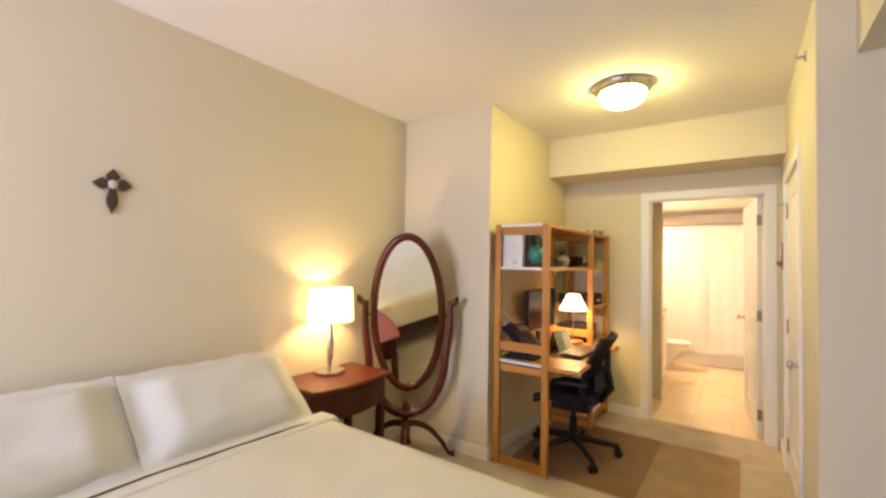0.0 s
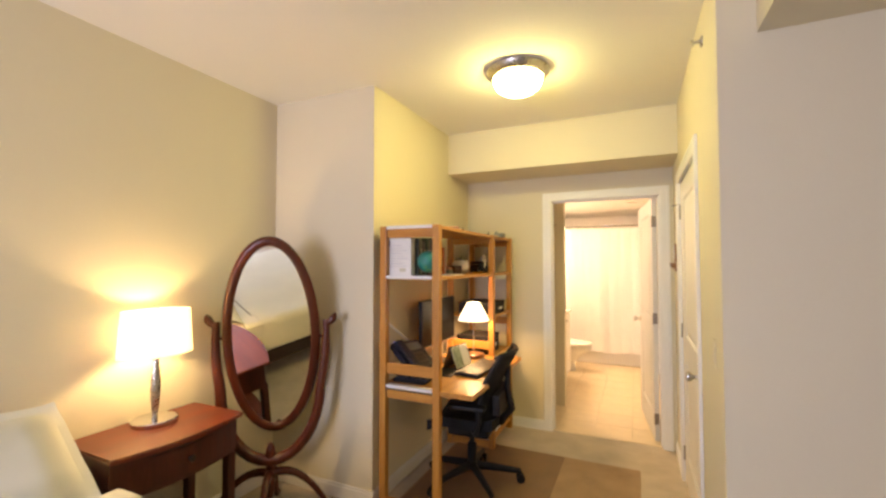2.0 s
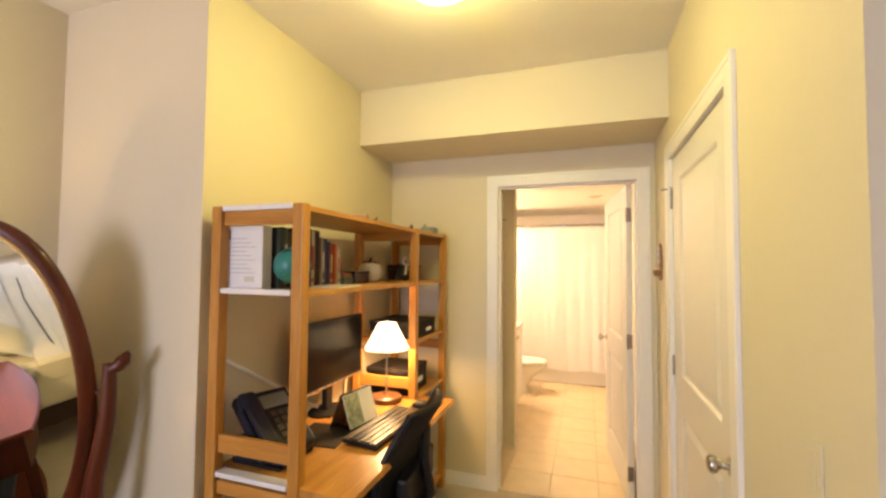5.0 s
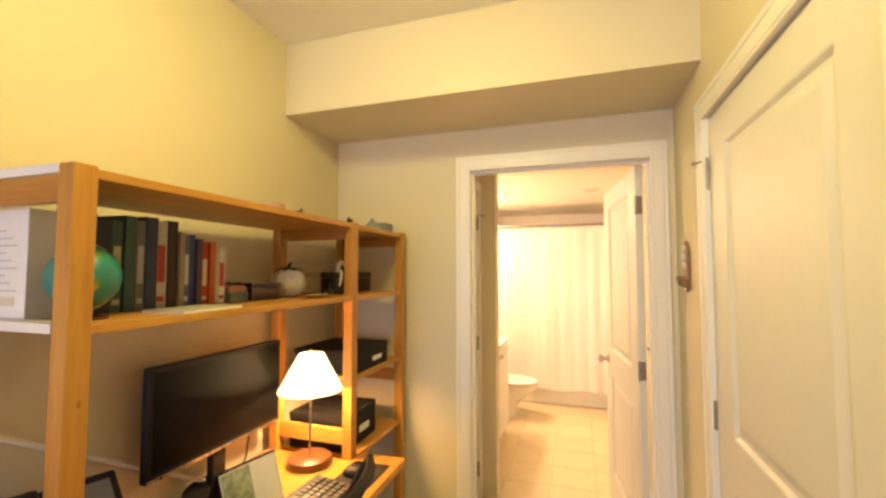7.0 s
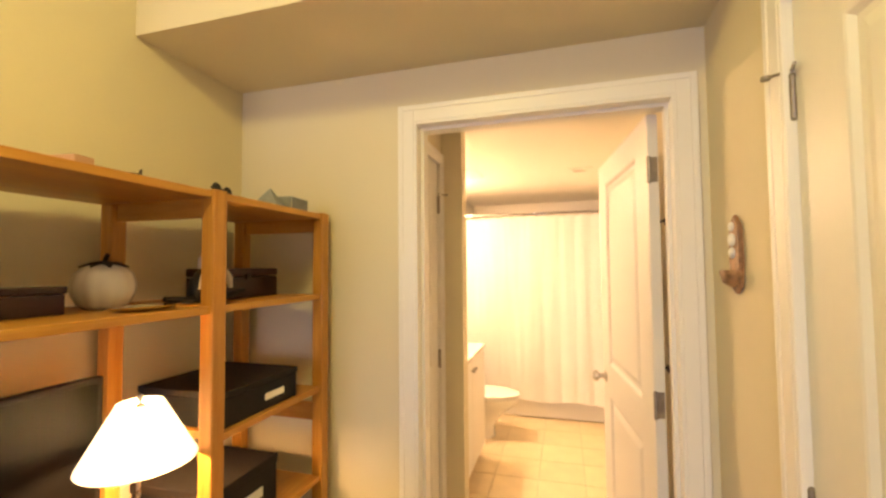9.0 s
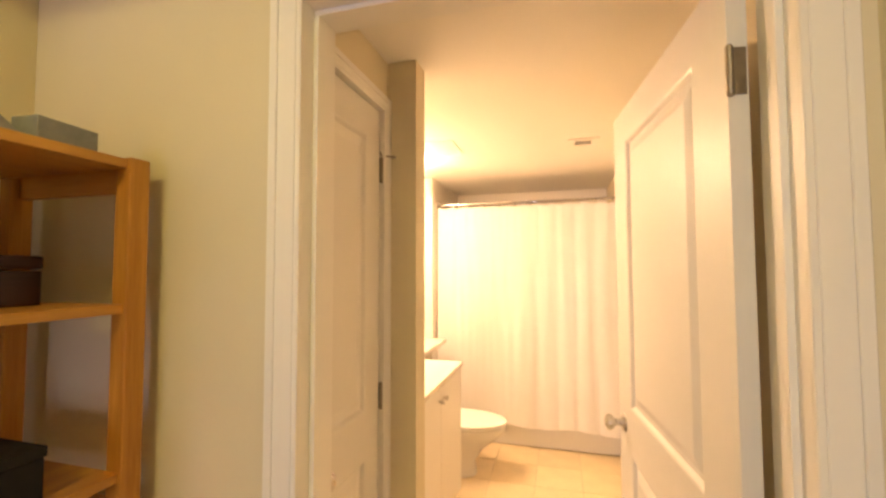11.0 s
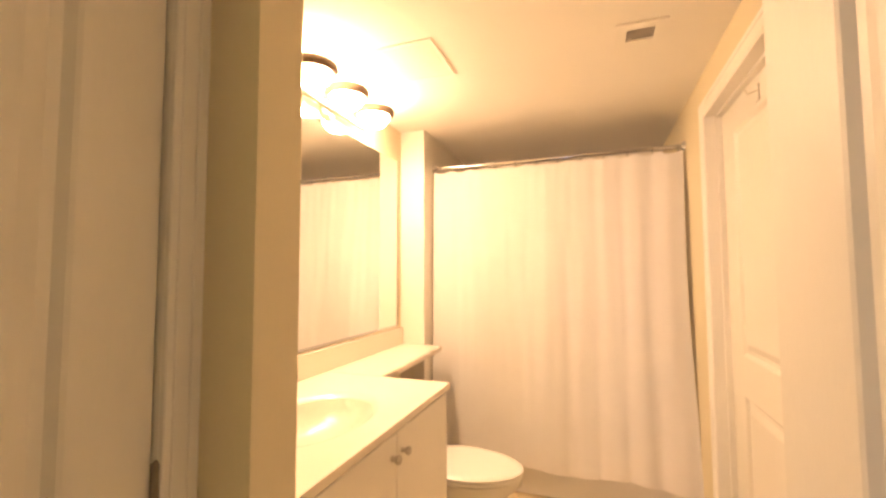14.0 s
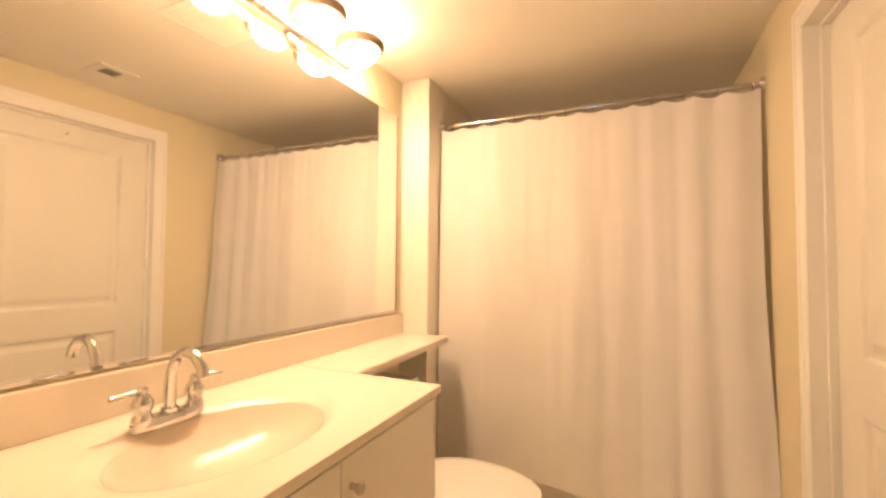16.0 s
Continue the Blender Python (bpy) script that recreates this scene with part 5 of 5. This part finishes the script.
vt = thing("basin_counter", pose(0, 0, 0), "cream moulded vanity counter with basin and side ledge", "countertop")
top_bm, basin_bm = vanity_top()
part("countertop", top_bm, M_MARBLE, vt, "", True)
# same marble as the counter, with the bowl's shade put into its colour
part("basin", basin_bm, plain("biscuit_marble", (0.74, 0.65, 0.55), 0.22, var=0.02, scale=6), vt, "moulded oval basin, its marble tinted darker for shade", True)
part("ledge", prism([(XM + 0.002, VY1), (-0.985, VY1), (-0.988, 6.0), (-1.0, YJ - 0.001), (XM + 0.002, YJ - 0.001)], VZ - 0.03, VZ, 0.004), M_MARBLE, vt, "narrow ledge over the toilet tank")
part("backsplash", box(XM + 0.002, XM + 0.02, VY0, YJ - 0.002, VZ + 0.0005, VZ + 0.108, 0.004), M_MARBLE, vt)
part("drain", lathe([(0, 0), (0.024, 0), (0.026, 0.003), (0.018, 0.005), (0, 0.004)], 20, at=(-0.955, 5.27, VZ - 0.11)), M_CHROME, vt, "", True)

fa = thing("faucet", pose(-1.128, 5.243, VZ) @ Matrix.Diagonal((1.0, 1.05, 1.05, 1)), "chrome two-handle bathroom faucet with arched spout", "faucet")
part("base_plate", lathe([(0, 0), (0.03, 0), (0.03, 0.014), (0.024, 0.022), (0, 0.024)], 28, 0.85, 2.75), M_CHROME, fa, "", True)
part("spout", tube([(0, 0, 0.02), (0.0, 0, 0.07), (0.004, 0, 0.11), (0.022, 0, 0.142), (0.052, 0, 0.158), (0.085, 0, 0.152), (0.108, 0, 0.13), (0.116, 0, 0.108)], lambda a: 0.0135 - 0.002 * math.sin(a * 3.1), 14), M_CHROME, fa, "arched chrome spout", True)
part("spout_ring", lathe([(0.014, 0.018), (0.019, 0.02), (0.019, 0.03), (0.014, 0.034)], 18), M_CHROME, fa, "", True)
for s in (-1, 1):
    hd = part("handle", lathe([(0.02, 0.012), (0.021, 0.024), (0.016, 0.034), (0.02, 0.046), (0.021, 0.058), (0.015, 0.07), (0.009, 0.076), (0.011, 0.084), (0.007, 0.09), (0, 0.091)], 20, at=(0, s * 0.058, 0)), M_CHROME, fa, "bell-shaped chrome handle", True)
    part("lever", tube([(0, s * 0.058, 0.08), (0.004, s * 0.09, 0.083), (0.008, s * 0.125, 0.082)], lambda a: 0.0062 - 0.001 * a, 10), M_CHROME, hd, "", True)

mi = thing("vanity_mirror", pose(0, 0, 0), "large frameless wall mirror above the vanity", "mirror")
MY0, MY1, MZ0, MZ1 = VY0 + 0.004, 6.54, VZ + 0.124, 2.05
part("mirror_glass", box(XM + 0.001, XM + 0.006, MY0, MY1, MZ0, MZ1), M_MIRROR, mi)
part("edge_strip", box(XM + 0.001, XM + 0.0075, MY1 - 0.004, MY1 + 0.007, MZ0, MZ1), M_BRONZE, mi, "dark polished mirror edge")
part("bottom_channel", box(XM + 0.001, XM + 0.009, MY0, MY1, MZ0 - 0.006, MZ0 + 0.004), M_CHROME, mi, "thin chrome channel")

vl = thing("vanity_light", pose(XM, 5.775, 2.112), "nickel vanity light bar with three lit glass bowls", "wall light")
part("back_plate", turned(lathe([(0, 0), (0.055, 0), (0.055, 0.012), (0.045, 0.02), (0, 0.022)], 28), pose(0.001, 0, 0, 0, 90)), M_NICKEL, vl, "", True)
part("bar", tube([(0.03, -0.33, 0), (0.035, -0.2, 0.0), (0.035, 0.2, 0), (0.03, 0.29, 0)], 0.016, 12), M_NICKEL, vl, "brushed nickel bar", True)
part("stand_off", tube([(0.012, 0, 0), (0.035, 0, 0)], 0.014, 12), M_NICKEL, vl)
for y in (-0.255, 0.0, 0.255):
    part("arm", tube([(0.035, y, 0), (0.04, y, 0.02), (0.045, y, 0.05)], 0.007, 8), M_NICKEL, vl, "", True)
    part("cup_rim", lathe([(0.084, 0.076), (0.099, 0.075), (0.103, 0.062), (0.1, 0.046), (0.093, 0.038), (0.08, 0.038), (0.081, 0.06), (0.084, 0.076)], 40, at=(0.118, y, 0)), M_RIM, vl, "brownish satin nickel bowl rim", True)
    part("bowl", lathe([(0.078, 0.06), (0.078, 0.036), (0.07, 0.014), (0.05, -0.006), (0.025, -0.016), (0, -0.018)], 32, at=(0.118, y, 0)), M_BOWL, vl, "glowing frosted glass bowl", True)

# toilet
to = thing("toilet", pose(XM, 6.2, 0) @ Matrix.Diagonal((1, 1, 0.945, 1)), "white porcelain toilet with closed lid", "toilet")


def egg(cx, rx_back, rx_front, ry, n=40):
    return [(cx + (rx_front if math.cos(2 * math.pi * k / n) > 0 else rx_back) * math.cos(2 * math.pi * k / n), ry * math.sin(2 * math.pi * k / n)) for k in range(n)]


def egg_loft(levels, n=40):
    bm = bmesh.new()
    rings = [[bm.verts.new((x, y, z)) for x, y in egg(cx, rb_, rf, ry, n)] for z, cx, rb_, rf, ry in levels]
    for a, b in zip(rings, rings[1:]):
        for k in range(n):
            m = (k + 1) % n
            bm.faces.new((a[k], a[m], b[m], b[k]))
    bm.faces.new(list(reversed(rings[0])))
    bm.faces.new(rings[-1])
    bmesh.ops.recalc_face_normals(bm, faces=bm.faces)
    return bm


part("bowl", egg_loft([(0.0, 0.42, 0.2, 0.2, 0.115), (0.02, 0.42, 0.2, 0.2, 0.112), (0.1, 0.42, 0.19, 0.19, 0.1), (0.2, 0.45, 0.2, 0.22, 0.12), (0.28, 0.5, 0.24, 0.27, 0.16), (0.34, 0.53, 0.26, 0.3, 0.182), (0.375, 0.53, 0.26, 0.305, 0.187)]), M_PORCELAIN, to, "", True)
part("seat", egg_loft([(0.377, 0.53, 0.24, 0.3, 0.185), (0.38, 0.53, 0.245, 0.307, 0.19), (0.392, 0.53, 0.245, 0.307, 0.19), (0.395, 0.53, 0.24, 0.302, 0.186)]), M_PORCELAIN, to, "", True)
part("lid", egg_loft([(0.397, 0.53, 0.24, 0.305, 0.188), (0.4, 0.53, 0.245, 0.31, 0.192), (0.41, 0.53, 0.245, 0.31, 0.192), (0.417, 0.53, 0.235, 0.3, 0.182), (0.419, 0.53, 0.2, 0.26, 0.15)]), M_PORCELAIN, to, "closed white lid", True)
part("tank", box(0.012, 0.2, -0.21, 0.21, 0.38, 0.72, 0.02, 3), M_PORCELAIN, to)
part("tank_lid", box(0.008, 0.21, -0.22, 0.22, 0.722, 0.755, 0.01, 3), M_PORCELAIN, to)
part("tank_foot", box(0.05, 0.3, -0.11, 0.11, 0.2, 0.379, 0.02), M_PORCELAIN, to)
part("flush_lever", joined(turned(lathe([(0, 0), (0.012, 0), (0.01, 0.012), (0, 0.014)], 12), Matrix.Translation((0.2, -0.15, 0.66)) @ pose(0, 0, 0, 0, 90)), tube([(0.213, -0.15, 0.66), (0.216, -0.09, 0.65)], 0.005, 8)), M_CHROME, to, "chrome flush lever", True)

# bathtub behind the curtain
tb = thing("bathtub", pose(0, 0, 0), "white bathtub behind the shower curtain", "bathtub")
part("apron", box(-1.118, XR - 0.002, 6.765, 6.82, 0.0, 0.36, 0.012), M_PORCELAIN, tb)
part("basin", boxes((-1.118, XR - 0.002, 6.82, 6.9, 0.3, 0.37), (-1.118, XR - 0.002, YE - 0.05, YE - 0.002, 0.0, 0.37), (-1.118, -1.06, 6.9, YE - 0.05, 0.0, 0.37), (XR - 0.06, XR - 0.002, 6.9, YE - 0.05, 0.0, 0.37), (-1.06, XR - 0.06, 6.9, YE - 0.05, 0.0, 0.08)), M_PORCELAIN, tb)

rd = thing("curtain_rod", pose(0, 6.772, 2.042), "chrome shower curtain rod between the walls", "curtain rod")
part("tube", tube([(-1.118, 0, 0), (-0.4, 0, 0), (XR - 0.002, 0, 0)], 0.0125, 14), M_CHROME, rd, "", True)
for x, s in ((-1.1195, 1), (XR - 0.0005, -1)):
    part("flange", turned(lathe([(0, 0), (0.03, 0), (0.028, 0.01), (0.016, 0.02), (0, 0.02)], 20), Matrix.Translation((x, 0, 0)) @ pose(0, 0, 0, 0, 90 * s)), M_CHROME, rd, "", True)

CX0, CX1 = -1.108, 0.378


def curtain_bm():
    bm = bmesh.new()
    nx, nz = 220, 36
    grid = []
    for i in range(nx + 1):
        u = i / nx
        row = []
        for j in range(nz + 1):
            v = j / nz
            amp = (0.003 + 0.005 * v) * (0.35 + 1.3 * max(0.0, noise.noise(Vector((u * 5.0, 0.7, 2.0))) + 0.35))
            ph = 2 * math.pi * (6.5 * u + 0.6 * math.sin(7 * u + 1)) + 0.6 * math.sin(3 * v)
            hooks = 0.016 * abs(math.sin(math.pi * 12 * u)) * max(0, 1 - 9 * v)
            y = 6.745 - (0.035 + 0.05 * u) * v + amp * math.sin(ph) + 0.009 * math.sin(2 * math.pi * 3.1 * u + 2 * v) * v + 0.004 * noise.noise(Vector((u * 30, v * 3, 1))) - 0.04 * v * max(0, u - 0.8) / 0.2
            x = CX0 + u * (CX1 - CX0) - 0.012 * math.sin(math.pi * min(1, 1.25 * v)) * max(0, u - 0.86) / 0.14 + 0.012 * v * v * max(0, u - 0.8) / 0.2 + 0.006 * math.cos(ph) * v
            z = 2.018 - hooks - (2.018 - 0.178 - 0.014 * u + 0.009 * math.sin(2 * math.pi * 2.2 * u) + 0.005 * math.sin(23 * u)) * v
            row.append(bm.verts.new((x, y, z)))
        grid.append(row)
    for a, b in zip(grid, grid[1:]):
        for k in range(nz):
            bm.faces.new((a[k], b[k], b[k + 1], a[k + 1]))
    return bm


cu = thing("shower_curtain", pose(0, 0, 0), "plain white cloth shower curtain hanging closed", "curtain")
part("cloth", curtain_bm(), M_CURTAIN, cu, "", True)
ring_mesh = None
for k in range(12):
    x = CX0 + 0.02 + (CX1 - CX0 - 0.04) * k / 11
    if ring_mesh is None:
        ring_mesh = part("curtain_ring", tube([(0, 0.02 * math.cos(a), 0.023 * math.sin(a)) for a in [j * math.pi / 7 for j in range(14)]], 0.002, 6, 1, True), M_CHROME, cu, m=pose(x, 6.77, 2.034))
    else:
        again(ring_mesh, pose(x, 6.77, 2.034))

# ceiling fittings
fan = thing("exhaust_fan", pose(-0.84, 5.78, BZ), "flat white exhaust fan grille on the ceiling", "ceiling vent")
part("frame", boxes((-0.15, 0.15, -0.16, -0.14, -0.006, -0.001), (-0.15, 0.15, 0.14, 0.16, -0.006, -0.001), (-0.15, -0.13, -0.14, 0.14, -0.006, -0.001), (0.13, 0.15, -0.14, 0.14, -0.006, -0.001)), M_CEIL, fan)
slat = part("slat", box(-0.13, 0.13, -0.004, 0.004, -0.0055, -0.002), M_CEIL, fan, m=pose(0, -0.126, 0))
for k in range(1, 15):
    again(slat, pose(0, -0.126 + 0.018 * k, 0))
part("backing", box(-0.13, 0.13, -0.14, 0.14, -0.003, -0.0005), M_CEIL, fan)
vn = thing("ceiling_vent", pose(0.085, 5.875, BZ), "small white air supply register on the ceiling", "ceiling vent")
part("frame", boxes((-0.09, 0.09, -0.09, -0.05, -0.008, -0.001), (-0.09, 0.09, 0.035, 0.09, -0.008, -0.001), (-0.09, -0.05, -0.05, 0.035, -0.008, -0.001), (0.05, 0.09, -0.05, 0.035, -0.008, -0.001)), M_CEIL, vn)
part("backing", box(-0.05, 0.05, -0.05, 0.035, -0.002, -0.0005), M_BRONZE, vn)
slat2 = part("slat", turned(box(-0.05, 0.05, -0.004, 0.004, -0.0008, 0.0008), pose(0, 0, 0, 40)), M_CEIL, vn, m=pose(0, -0.04, -0.006))
for k in range(1, 5):
    again(slat2, pose(0, -0.04 + 0.016 * k, -0.006))
hk = thing("robe_hook", pose(XR + 0.0575, 5.85, 1.96), "small white-painted robe hook near the top of the door", "hook")
part("plate", box(-0.004, 0, -0.015, 0.015, -0.03, 0.03, 0.001), M_DOOR, hk)
part("prong", tube([(-0.003, 0, 0.01), (-0.03, 0, 0.0), (-0.04, 0, 0.018)], 0.004, 8), M_DOOR, hk)

for z, y in ((1.698, 4.49), (1.037, 4.53)):
    wh = thing("wall_hook", pose(XR, y, z), "small dark metal hook on the wall behind the door", "hook", "hooks behind the bathroom door")
    part("plate", box(-0.005, -0.0005, -0.02, 0.02, -0.016, 0.016, 0.0015), M_IRON, wh)
    part("prong", tube([(-0.004, 0, 0.004), (-0.03, 0, -0.002), (-0.042, 0, 0.014)], 0.006, 8), M_IRON, wh, "", True)

# floor tiles of the bathroom, each a piece
floor_b = bpy.data.objects["floor_bathroom"]
TS, TG = 0.312, 0.004
tile_mesh = None
ix0 = math.floor((-1.31 + 0.25) / TS) - 1
for i in range(ix0, 4):
    for j in range(0, 12):
        x0, x1 = max(-1.31, -0.25 + i * TS), min(XR - 0.001, -0.25 + (i + 1) * TS)
        y0, y1 = max(YB + 0.077, 3.95 + j * TS), min(6.764, 3.95 + (j + 1) * TS)
        if x1 - x0 < 0.02 or y1 - y0 < 0.02:
            continue
        whole = abs(x1 - x0 - TS) < 1e-6 and abs(y1 - y0 - TS) < 1e-6
        m = pose((x0 + x1) / 2, (y0 + y1) / 2, 0)
        if whole and tile_mesh is not None:
            o = again(tile_mesh, m, floor_b)
        else:
            hx, hy = (x1 - x0 - TG) / 2, (y1 - y0 - TG) / 2
            o = part("tile", box(-hx, hx, -hy, hy, -0.006, 0.0, 0.0015, 1), M_TILE, floor_b, m=m)
            if whole:
                tile_mesh = o
